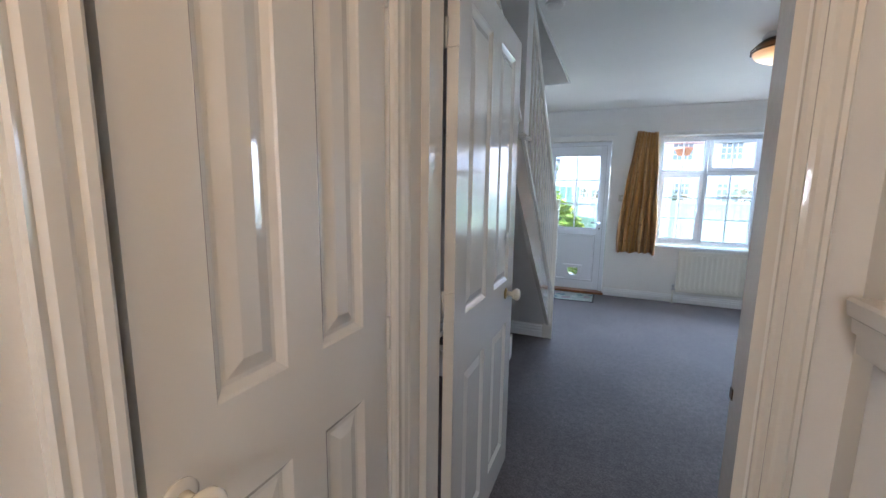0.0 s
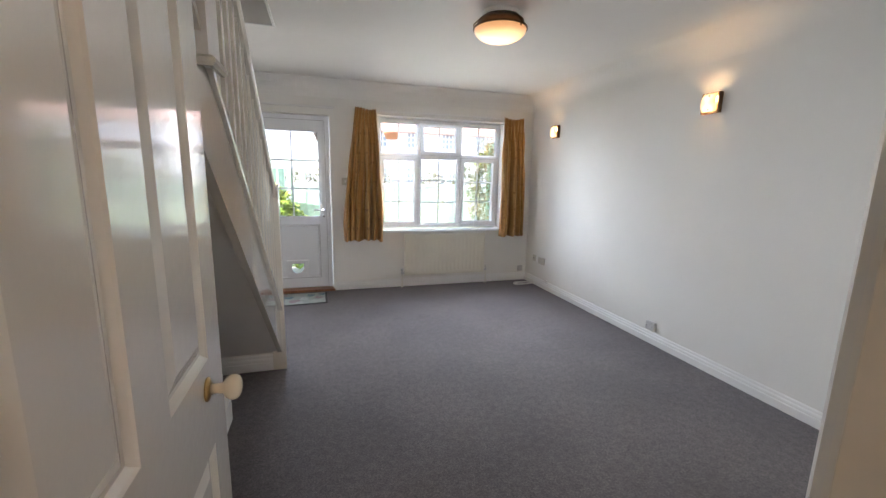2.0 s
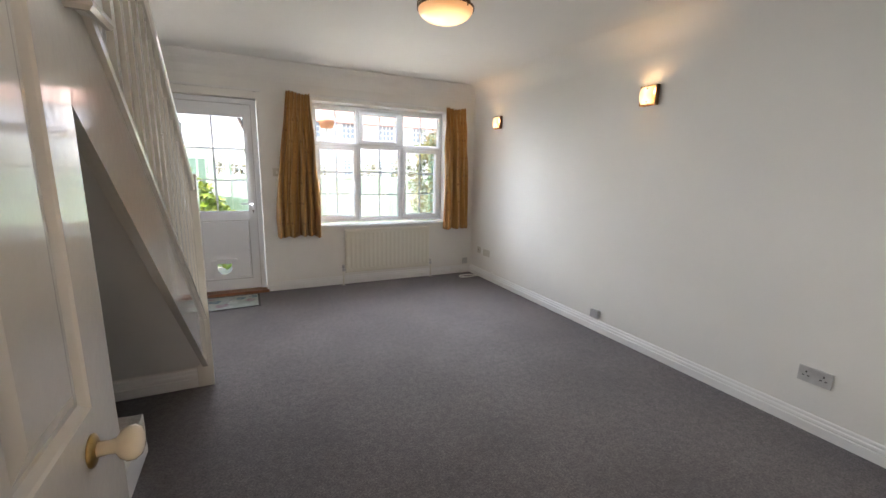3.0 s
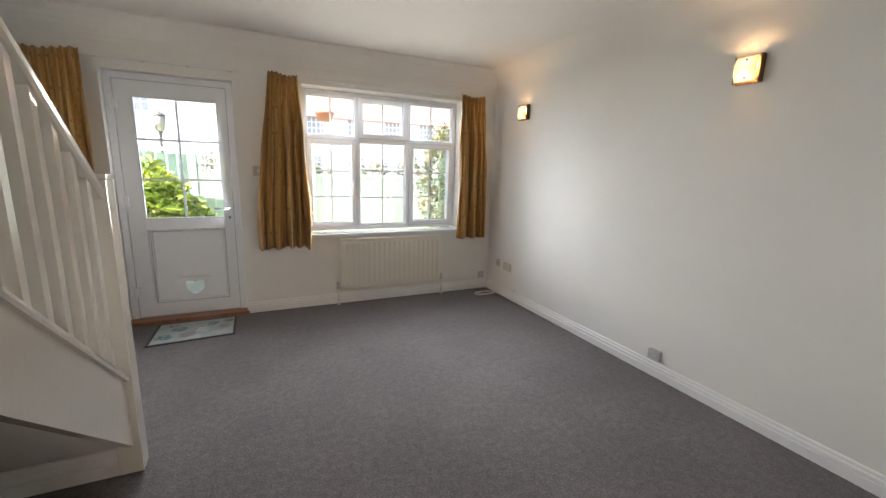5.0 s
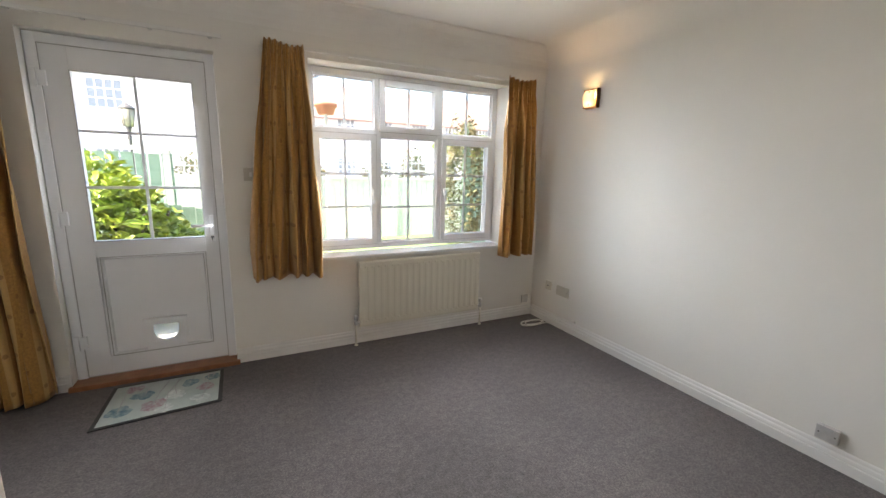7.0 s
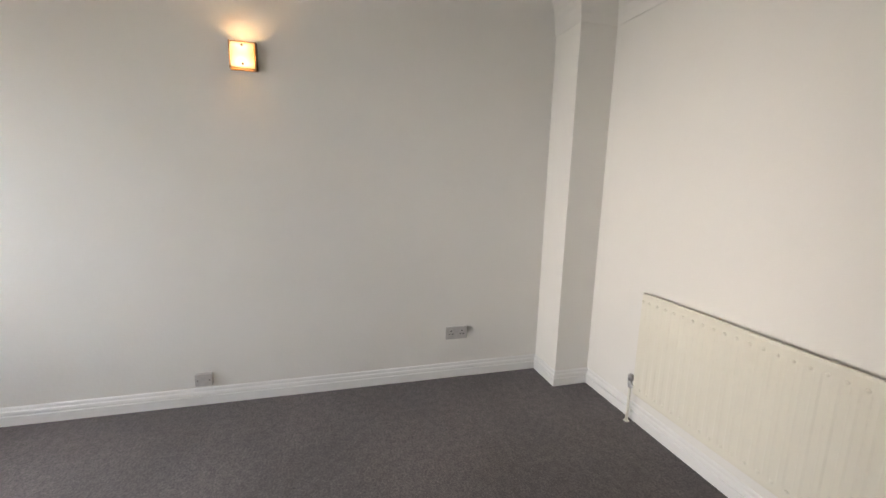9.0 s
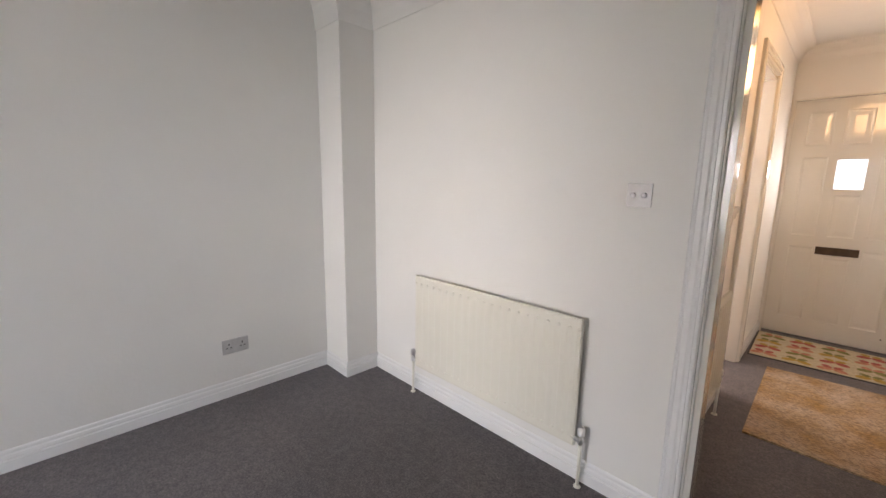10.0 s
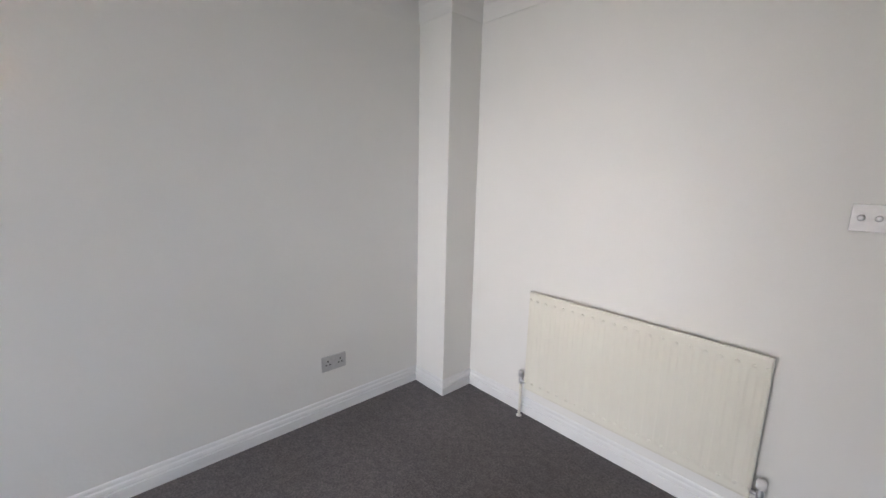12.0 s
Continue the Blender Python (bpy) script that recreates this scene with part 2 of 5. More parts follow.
def sweep(bm, path, prof, to3d, closed=False):
    """Carries the profile (offset, height) along the flat path with mitred corners."""
    n = len(path)
    P = [Vector(p) for p in path]
    rings = []
    for i in range(n):
        a = P[i] - P[i - 1] if (i or closed) else P[1] - P[0]
        b = P[(i + 1) % n] - P[i] if (i < n - 1 or closed) else P[-1] - P[-2]
        a, b = a.normalized(), b.normalized()
        na, nb = Vector((-a.y, a.x)), Vector((-b.y, b.x))
        m = (na + nb) / max(1e-6, 1 + na.dot(nb))
        rings.append([bm.verts.new(to3d(P[i].x + m.x * o, P[i].y + m.y * o, h)) for o, h in prof])
    k = len(prof)
    pairs = list(zip(rings, rings[1:])) + ([(rings[-1], rings[0])] if closed else [])
    for a, b in pairs:
        for j in range(k):
            bm.faces.new((a[j], a[(j + 1) % k], b[(j + 1) % k], b[j]))
    if not closed:
        bm.faces.new(rings[0][::-1])
        bm.faces.new(rings[-1])


def link(name, bm, material, parent=None, label="", origin=None, smooth=False):
    """One mesh object; its corners are given in the world, its origin is put at its thing's base."""
    bmesh.ops.recalc_face_normals(bm, faces=bm.faces)
    top = Vector((0, 0, 0))
    p = parent
    while p is not None:
        top += p.location
        p = p.parent
    at = Vector(origin) if origin is not None else Vector((0, 0, 0))
    if parent is None:
        bm.transform(Matrix.Translation(-at))
    else:
        bm.transform(Matrix.Translation(-top))
    me = bpy.data.meshes.new(name)
    if smooth:
        for f in bm.faces:
            f.smooth = True
    bm.to_mesh(me)
    bm.free()
    me.materials.append(M[material] if isinstance(material, str) else material)
    ob = new(name, me)
    if parent is not None:
        ob.parent = parent
    else:
        ob.location = at
    if label:
        ob["label"] = label
    return ob


def thing(name, at, label, category, group=""):
    e = new(name)
    e.empty_display_size = 0.1
    e.location = at
    return tagged(e, label, category, group)


def boxpart(name, dims, material, parent, label="", bevel=0.0):
    bm = bmesh.new()
    box(bm, *dims, bevel)
    return link(name, bm, material, parent, label)


def structure(name, bm, material, label="", category=""):
    return tagged(link(name, bm, material), label, category, kind="structure")


def wall_sheet(name, axis, a0, a1, t0, t1, z0, z1, holes, material="wall", label="", category="wall"):
    """A wall with thickness t0..t1, running a0..a1 along the axis, with holes (a, b, low, high) through it."""
    As = sorted({a0, a1, *[h[0] for h in holes], *[h[1] for h in holes]})
    Zs = sorted({z0, z1, *[h[2] for h in holes], *[h[3] for h in holes]})
    solid = {}
    for i in range(len(As) - 1):
        for j in range(len(Zs) - 1):
            ca, cz = (As[i] + As[i + 1]) / 2, (Zs[j] + Zs[j + 1]) / 2
            solid[i, j] = not any(h[0] < ca < h[1] and h[2] < cz < h[3] for h in holes)
    bm = bmesh.new()
    P = (lambda a, t, z: (a, t, z)) if axis == "x" else (lambda a, t, z: (t, a, z))

    def quad(*c):
        bm.faces.new([bm.verts.new(P(*p)) for p in c])
    for (i, j), s in solid.items():
        if not s:
            continue
        a, b, l, h = As[i], As[i + 1], Zs[j], Zs[j + 1]
        quad((a, t0, l), (b, t0, l), (b, t0, h), (a, t0, h))
        quad((a, t1, l), (a, t1, h), (b, t1, h), (b, t1, l))
        if not solid.get((i - 1, j)):
            quad((a, t0, l), (a, t0, h), (a, t1, h), (a, t1, l))
        if not solid.get((i + 1, j)):
            quad((b, t0, l), (b, t1, l), (b, t1, h), (b, t0, h))
        if not solid.get((i, j - 1)):
            quad((a, t0, l), (a, t1, l), (b, t1, l), (b, t0, l))
        if not solid.get((i, j + 1)):
            quad((a, t0, h), (b, t0, h), (b, t1, h), (a, t1, h))
    bmesh.ops.remove_doubles(bm, verts=bm.verts, dist=1e-5)
    return structure(name, bm, material, label, category)


XY = lambda u, v, w: (u, v, w)
SKIRT = [(0, 0), (0.016, 0), (0.017, 0.050), (0.015, 0.053), (0.009, 0.054), (0.009, 0.058), (0.015, 0.059), (0.015, 0.066), (0.013, 0.076), (0.008, 0.082), (0.007, 0.094), (0.004, 0.100), (0, 0.102)]
COVE = [(0, -0.190), (0.007, -0.192), (0.010, -0.176), (0.014, -0.150), (0.026, -0.112), (0.046, -0.076), (0.074, -0.046), (0.108, -0.024), (0.126, -0.014), (0.132, -0.0005), (0, -0.0005)]
HALL_COVE = [(0, -0.110), (0.008, -0.112), (0.012, -0.098), (0.030, -0.062), (0.062, -0.028), (0.100, -0.012), (0.108, -0.0005), (0, -0.0005)]
SOFT_COVE = [(0.200 - 0.1995 * math.cos(a), -0.200 + 0.1994 * math.sin(a)) for a in [math.pi / 2 * k / 14 for k in range(15)]] + [(0, -0.0005)]
ARCH = [(0, 0), (0, 0.012), (0.006, 0.018), (0.016, 0.018), (0.02, 0.012), (0.03, 0.014), (0.036, 0.019), (0.052, 0.021), (0.058, 0.016), (0.066, 0.02), (0.07, 0.016), (0.07, 0)]
CEIL = 2.45


# ---------------------------------------------------------------- the shell of the house
EX, NY, SY, HY = 2.588, 6.125, 1.425, 1.32      # east wall, window wall, dividing wall: room side and hall side
WX = -1.42                                    # west wall of the room
HE, HW, FY = 0.50, -0.45, -1.59               # hall: east wall, west wall, front wall
DW, DE, DTOP = -0.447, 0.356, 2.075             # doorway between hall and room

bm = bmesh.new()
box(bm, WX - 0.3, EX + 0.3, FY - 0.26, NY + 0.10, -0.06, 0.0)
structure("floor", bm, "carpet", "grey-brown cut-pile fitted carpet through room and hall", "carpet")

wall_sheet("wall_north", "x", WX - 0.25, EX + 0.25, NY, NY + 0.27, 0, 2.7,
           [(-0.93, -0.03, 0.0, 2.07), (0.53, 2.19, 0.70, 2.11)],
           label="white painted wall with the garden door and casement window")
wall_sheet("wall_east", "y", HY, NY, EX, EX + 0.25, 0, 2.7, [], label="long plain white painted party wall")
wall_sheet("wall_south", "x", -0.80, EX, HY, SY, 0, 2.7, [(DW, DE, -0.01, DTOP)],
           label="white painted partition wall with the hall doorway")
wall_sheet("wall_west", "y", HY, NY, WX - 0.25, WX, 0, 4.2, [], label="plain white wall behind the staircase")
bm = bmesh.new()
box(bm, WX, -0.80, HY, SY, 0, 4.2)
structure("wall_stair_end", bm, "wall", "white wall closing the space under the stairs", "wall")
wall_sheet("wall_hall_west", "y", FY, HY, HW - 0.12, HW, 0, 2.7, [(-0.29, 0.33, -0.01, 2.0), (0.566, 1.15, -0.01, 2.0)],
           label="cream hall wall with two cupboard doors")
wall_sheet("wall_hall_east", "y", FY, HY, HE, HE + 0.12, 0, 2.7,
           [(-0.60, 0.02, -0.01, 2.06), (0.42, 1.255, 0.815, 1.190), (0.42, 1.255, 1.220, 1.50)],
           label="cream hall wall with shelved niche and doorway")
wall_sheet("wall_front", "x", HW - 0.2, HE + 0.2, FY - 0.25, FY, 0, 2.7, [(-0.36, 0.48, -0.01, 2.05)],
           label="cream wall above the front door")
bm = bmesh.new()
box(bm, 2.315, EX - 0.001, SY + 0.001, 1.672, 0, CEIL)
structure("wall_pier", bm, "wall", "narrow boxed white pier in the room corner", "pier")

# ceilings: the room's leaves the stair opening free
bm = bmesh.new()
OPX, OPY0, OPY1 = -0.44, 2.46, 4.51
for d in ((OPX, EX + 0.2, SY, NY + 0.1), (WX - 0.2, OPX, OPY1, NY + 0.1), (WX - 0.2, OPX, SY, OPY0)):
    box(bm, *d, CEIL, CEIL + 0.22)
bmesh.ops.remove_doubles(bm, verts=bm.verts, dist=1e-5)
structure("ceiling", bm, "ceiling", "white uneven plaster ceiling with a stair opening", "ceiling")
bm = bmesh.new()
box(bm, HW - 0.2, HE + 0.2, FY - 0.2, HY, CEIL, CEIL + 0.1)
structure("ceiling_hall", bm, "ceiling", "cream painted hall ceiling", "ceiling")
# stairwell above
bm = bmesh.new()
box(bm, OPX, OPX + 0.1, OPY0, OPY1, CEIL + 0.221, 4.2)
box(bm, WX, OPX, OPY1, OPY1 + 0.1, CEIL + 0.221, 4.2)
box(bm, WX, OPX, OPY0 - 0.1, OPY0, CEIL + 0.221, 4.2)
box(bm, WX - 0.1, OPX + 0.1, OPY0 - 0.1, OPY1 + 0.1, 4.201, 4.3)
structure("wall_stairwell", bm, "wall", "white upper walls of the stairwell", "wall")
bm = bmesh.new()
box(bm, OPX, OPX + 0.014, OPY0, OPY1 + 0.014, CEIL - 0.012, CEIL - 0.0005)
box(bm, WX, OPX - 0.0005, OPY1, OPY1 + 0.014, CEIL - 0.012, CEIL - 0.0005)
structure("trim_stair_opening", bm, "trim", "thin white bead round the stair opening", "trim")


def run(name, path, prof, material="trim", label="", category="trim", z=0.0, closed=False, soft=False):
    b = bmesh.new()
    sweep(b, path, prof, lambda u, v, w: (u, v, w + z), closed)
    if soft:
        bmesh.ops.recalc_face_normals(b, faces=b.faces)
        for f in b.faces:
            f.smooth = len(f.verts) == 4
        for e in b.edges:
            e.smooth = e.calc_face_angle(0) < 0.5
    return structure(name, b, material, label, category)


L1 = "white painted moulded skirting board"
run("baseboard", [(EX, NY), (-0.03 + 0.0, NY)][::-1][::-1], SKIRT, label=L1, category="skirting board")
run("baseboard", [(2.315, SY), (2.315, 1.672), (EX, 1.672), (EX, NY - 0.017)], SKIRT, label=L1, category="skirting board")
run("baseboard", [(DE + 0.085, SY), (2.298, SY)], SKIRT, label=L1, category="skirting board")
run("baseboard", [(-0.93, NY), (WX, NY)], SKIRT, label=L1, category="skirting board")
run("baseboard", [(WX + 0.0, 4.12), (-0.51, 4.12)][::-1], [(o, h * 1.12) for o, h in SKIRT], label="tall white skirting under the stair soffit", category="skirting board")
run("baseboard", [(HE, FY), (HE, -0.67)], SKIRT, label=L1, category="skirting board")
run("baseboard", [(HE, 0.09), (HE, HY)], SKIRT, label=L1, category="skirting board")
run("baseboard", [(HW, -0.36), (HW, FY)], SKIRT, label=L1, category="skirting board")
run("baseboard", [(HW, 0.495), (HW, 0.40)], SKIRT, label=L1, category="skirting board")
# coving round room and hall
run("trim_coving", [(OPX + 0.02, SY), (2.315, SY), (2.315, 1.672), (EX, 1.672)], COVE, "ceiling",
    "white plaster coving along the dividing wall and pier", "coving", z=CEIL)
run("trim_coving", [(EX, NY), (WX, NY)], COVE, "ceiling", "white plaster coving along the window wall", "coving", z=CEIL)
run("trim_coving", [(EX, 1.673), (EX, NY - 0.001)], SOFT_COVE, "wall", "softly rounded white coving along the party wall", "coving", z=CEIL, soft=True)
run("trim_coving", [(HW, FY), (HE, FY), (HE, HY), (HW, HY)], HALL_COVE, "ceiling", "cream plaster coving along the hall ceiling", "coving", z=CEIL, closed=True)


def architrave(name, axis, a0, a1, top, face, out, material="gloss", label="white gloss moulded door architrave"):
    """Round a doorway a0..a1 on the wall face; out: +1 or -1, the way it stands off the wall."""
    b = bmesh.new()
    P = (lambda u, v, w: (u, face + out * w, v)) if axis == "x" else (lambda u, v, w: (face + out * w, u, v))
    sweep(b, [(a0 - 0.006, 0), (a0 - 0.006, top + 0.006), (a1 + 0.006, top + 0.006), (a1 + 0.006, 0)], ARCH, P)
    return structure(name, b, material, label, "architrave")


def lining(name, axis, a0, a1, top, t0, t1, stop=None, material="gloss"):
    """The boards inside a doorway, with a stop bead."""
    b = bmesh.new()
    P = (lambda u, v, w: (u, w, v)) if axis == "x" else (lambda u, v, w: (w, u, v))
    sweep(b, [(a0, 0), (a0, top), (a1, top), (a1, 0)], [(-0.0, t0), (-0.0, t1), (-0.022, t1), (-0.022, t0)], P)
    if stop:
        sweep(b, [(a0, 0), (a0, top), (a1, top), (a1, 0)], [(-0.022, stop[0]), (-0.022, stop[1]), (-0.034, stop[1]), (-0.034, stop[0])], P)
    return structure(name, b, material, "white gloss door lining", "door frame")


architrave("trim_architrave", "x", DW, DE, DTOP, SY, 1, "trim", "white satin moulded door architrave on the room side")
architrave("trim_architrave", "x", DW, DE, DTOP, HY, -1)
lining("trim_lining", "x", DW, DE, DTOP, HY - 0.002, 1.408)
architrave("trim_architrave", "y", 0.566, 1.15, 2.0, HW, 1)
architrave("trim_architrave", "y", -0.29, 0.33, 2.0, HW, 1)
architrave("trim_architrave", "y", -0.60, 0.02, 2.06, HE, -1)
lining("trim_lining", "y", -0.60, 0.02, 2.06, HE - 0.002, HE + 0.122)
bm = bmesh.new()
box(bm, DW + 0.02, DE - 0.02, HY - 0.02, SY + 0.02, 0.0, 0.008, 0.003)
structure("threshold", bm, "wood", "brown wooden threshold strip in the doorway", "threshold")


# ---------------------------------------------------------------- doors
def leaf_mesh(w, h, t, panels, mould=0.016, deep=0.011):
    """A panelled leaf: x 0..w, y -t..0, z 0..h. Both faces have raised and fielded panels."""
    b = bmesh.new()
    xs = sorted({0, w, *[p[0] for p in panels], *[p[1] for p in panels]})
    zs = sorted({0, h, *[p[2] for p in panels], *[p[3] for p in panels]})
    for side in (0, 1):
        y0, s = (0, -1) if side == 0 else (-t, 1)

        def rect(x0, x1, z0, z1, d):
            return [b.verts.new((x, y0 + s * d, z)) for x, z in ((x0, z0), (x1, z0), (x1, z1), (x0, z1))]

        for i in range(len(xs) - 1):
            for j in range(len(zs) - 1):
                cx, cz = (xs[i] + xs[i + 1]) / 2, (zs[j] + zs[j + 1]) / 2
                if not any(p[0] < cx < p[1] and p[2] < cz < p[3] for p in panels):
                    b.faces.new(rect(xs[i], xs[i + 1], zs[j], zs[j + 1], 0))
        for x0, x1, z0, z1 in panels:
            steps = [(0, 0), (0.004, 0.004), (mould, deep), (mould + 0.008, deep)]
            if min(x1 - x0, z1 - z0) > 0.09:
                steps += [(mould + 0.034, 0.003)]
            rings = [rect(x0 + o, x1 - o, z0 + o, z1 - o, d) for o, d in steps]
            for q, r in zip(rings, rings[1:]):
                for k in range(4):
                    b.faces.new((q[k], q[(k + 1) % 4], r[(k + 1) % 4], r[k]))
            b.faces.new(rings[-1])
    for x0, x1, z0, z1 in ((0, 0, 0, h), (w, w, 0, h), (0, w, 0, 0), (0, w, h, h)):
        c = [(x0, 0, z0), (x1, 0, z0 if x0 != x1 else z1), (x1, -t, z0 if x0 != x1 else z1), (x0, -t, z0)]
        if x0 == x1:
            c = [(x0, 0, z0), (x0, 0, z1), (x0, -t, z1), (x0, -t, z0)]
        b.faces.new([b.verts.new(p) for p in c])
    bmesh.ops.remove_doubles(b, verts=b.verts, dist=1e-5)
    return b


def four_panels(w, h):
    if w < 0.7:
        return [(a, b, c0, c1) for a, b in ((0.10, w / 2 - 0.045), (w / 2 + 0.045, w - 0.10)) for c0, c1 in ((0.14, 0.915), (1.088, h - 0.10))]
    m = 0.105 if w > 0.7 else 0.10
    c = 0.115 if w > 0.7 else 0.09
    pw = (w - 2 * m - c) / 2
    cols = [(m, m + pw), (m + pw + c, w - m)]
    rows = [(0.14, 0.78), (0.985, h - 0.10)]
    return [(a, b, c0, c1) for a, b in cols for c0, c1 in rows]


def knob_parts(parent, at, way, material="ceramic", rose="brass", s=1.0):
    """A mushroom knob standing off a leaf at the point, along the way."""
    m = Matrix.Translation(at) @ Vector(way).to_track_quat("Z", "Y").to_matrix().to_4x4() @ Matrix.Scale(s, 4)
    b = bmesh.new()
    lathe(b, [(0.012, 0.008), (0.011, 0.022), (0.013, 0.032), (0.022, 0.038), (0.0275, 0.047), (0.0275, 0.056), (0.022, 0.064), (0.012, 0.068), (0.0, 0.069)], 28, m)
    k = link("knob", b, material, parent, "glazed cream mushroom knob" if material == "ceramic" else "clear glass knob")
    b = bmesh.new()
    lathe(b, [(0.026, 0), (0.026, 0.003), (0.020, 0.006), (0.014, 0.008)], 24, m)
    link("rose", b, rose, k, "round backplate of the knob")


def panel_door(name, label, w, h, hinge, angle, knob_x, knob_z, flip=False, sides=(1, -1), kmat="ceramic", panels=None, category="door", group="", rose="brass"):
    """The leaf's hinge edge stands at hinge; it runs along the angle (degrees). flip: thickness to the other side."""
    d = thing(name, (*hinge, 0), label, category, group)
    b = leaf_mesh(w, h, 0.036, panels or four_panels(w, h))
    R = Matrix.Translation((*hinge, 0.008)) @ Matrix.Rotation(radians(angle), 4, "Z")
    if flip:
        R = R @ Matrix.Translation((0, 0.036, 0))
    b.transform(R)
    link("leaf", b, "gloss", d)
    for s in sides:
        y = 0 if s > 0 else -0.036
        at = R @ Vector((knob_x, y, knob_z))
        way = R.to_3x3() @ Vector((0, s, 0))
        knob_parts(d, at, way, kmat, rose)
    for z in (0.20, 1.0, 1.80):
        b = bmesh.new()
        box(b, -0.008, 0.002, -0.040, -0.006, z, z + 0.08, 0.001)
        lathe(b, [(0.005, 0), (0.005, 0.084)], 10, Matrix.Translation((-0.004, 0.002, z - 0.002)))
        b.transform(R)
        link("hinge", b, "gloss", d, "painted-over butt hinge")
    return d


# the open door to the room, the two cupboards, the front door
panel_door("door_1", "open four-panel white gloss door folded back beside the stairs", 0.785, 2.055, (-0.425, 1.436), 90, 0.655, 0.925, flip=False, sides=(1, -1))
panel_door("cupboard_door", "closed white gloss panelled cupboard door next to the room doorway", 0.562, 1.975, (HW - 0.004, 1.140), -90, 0.525, 0.99, sides=(1,), kmat="ceramic", category="cupboard door", group="hall cupboard doors", rose="gloss")
panel_door("cupboard_door", "closed white gloss panelled cupboard door nearer the front door", 0.60, 1.975, (HW - 0.004, 0.320), -90, 0.56, 0.89, sides=(1,), kmat="ceramic", category="cupboard door", group="hall cupboard doors", rose="gloss")
bm = bmesh.new()
box(bm, HW - 0.5, HW - 0.13, -0.4, 1.25, 0, 2.4)
structure("wall_cupboard", bm, "wall", "dark closed inside of the hall cupboards", "wall")

fd = thing("front_door", (0.06, FY, 0), "white gloss panelled front door with a small glazed pane", "front door")
FW, FH = 0.82, 2.03
X0 = 0.47 - FW + 0.005
pan = [(0.10, 0.26, 0.16, 0.80), (0.33, 0.49, 0.16, 0.72), (0.56, 0.72, 0.16, 0.80),
       (0.10, 0.26, 0.90, 1.56), (0.33, 0.49, 0.90, 1.25), (0.56, 0.72, 0.90, 1.56),
       (0.10, 0.26, 1.66, 1.93), (0.33, 0.49, 1.66, 1.93), (0.56, 0.72, 1.66, 1.93)]
PX0, PX1, PZ0, PZ1 = 0.328, 0.502, 1.31, 1.55
b = leaf_mesh(FW, FH, 0.044, [p for p in pan], 0.012, 0.006)
b.transform(Matrix.Translation((X0, FY - 0.05, 0.012)))
leaf = link("leaf", b, "gloss", fd)
for n, d in (("pane_frame", (X0 + PX0 - 0.012, X0 + PX1 + 0.012, FY - 0.05, FY - 0.042, PZ0 - 0.012, PZ0)),
             ("pane_frame", (X0 + PX0 - 0.012, X0 + PX1 + 0.012, FY - 0.05, FY - 0.042, PZ1, PZ1 + 0.012)),
             ("pane_frame", (X0 + PX0 - 0.012, X0 + PX0, FY - 0.05, FY - 0.042, PZ0, PZ1)),
             ("pane_frame", (X0 + PX1, X0 + PX1 + 0.012, FY - 0.05, FY - 0.042, PZ0, PZ1))):
    boxpart(n, d, "gloss", fd)
# the pane glows by itself; the opening behind it is closed
M["paneglow"] = glow("glowing_obscured_glass", (0.85, 0.93, 1.0), 0.22)
boxpart("pane", (X0 + PX0, X0 + PX1, FY - 0.052, FY - 0.045, PZ0, PZ1), "paneglow", fd, "small square obscured glass pane, glowing in place of daylight")
boxpart("letter_box", (0.215 - 0.28, 0.20, FY - 0.05, FY - 0.040, 0.76, 0.825), "bronze", fd, "dull brown metal letter box flap", 0.002)
lock = boxpart("lock_case", (X0 + 0.01, X0 + 0.085, FY - 0.05, FY - 0.022, 1.375, 1.435), "nickel", fd, "white and steel night latch", 0.004)
boxpart("lock_keep", (X0 - 0.035, X0 + 0.006, FY - 0.05, FY - 0.010, 1.37, 1.445), "nickel", fd, "steel latch keep", 0.003)
b = bmesh.new()
lathe(b, [(0.014, 0), (0.014, 0.014), (0.010, 0.022), (0.0, 0.024)], 16, Matrix.Translation((X0 + 0.055, FY - 0.022, 1.405)) @ Matrix.Rotation(radians(-90), 4, "X"))
link("latch_knob", b, "nickel", lock, "small round latch knob")
for zz in (1.04, 1.90, 0.12):
    b = bmesh.new()
    lathe(b, [(0.006, 0), (0.006, 0.003), (0, 0.004)], 12, Matrix.Translation((X0 + 0.07, FY - 0.05, zz)) @ Matrix.Rotation(radians(-90), 4, "X"))
    link("keyhole", b, "dark", fd, "small dark keyhole")
bm = bmesh.new()
P = lambda u, v, w: (u, w, v)
sweep(bm, [(-0.36, 0), (-0.36, 2.05), (0.48, 2.05), (0.48, 0)], [(0, FY - 0.14), (0, FY + 0.006), (-0.0115, FY + 0.006), (-0.0115, FY - 0.14)], P)
structure("trim_front_frame", bm, "gloss", "white gloss front door frame", "door frame")
bm = bmesh.new()
box(bm, -0.36, 0.48, FY - 0.2, FY - 0.100, 0, 2.05)
structure("wall_front_outer", bm, "dark", "closed outer face behind the front door", "wall")

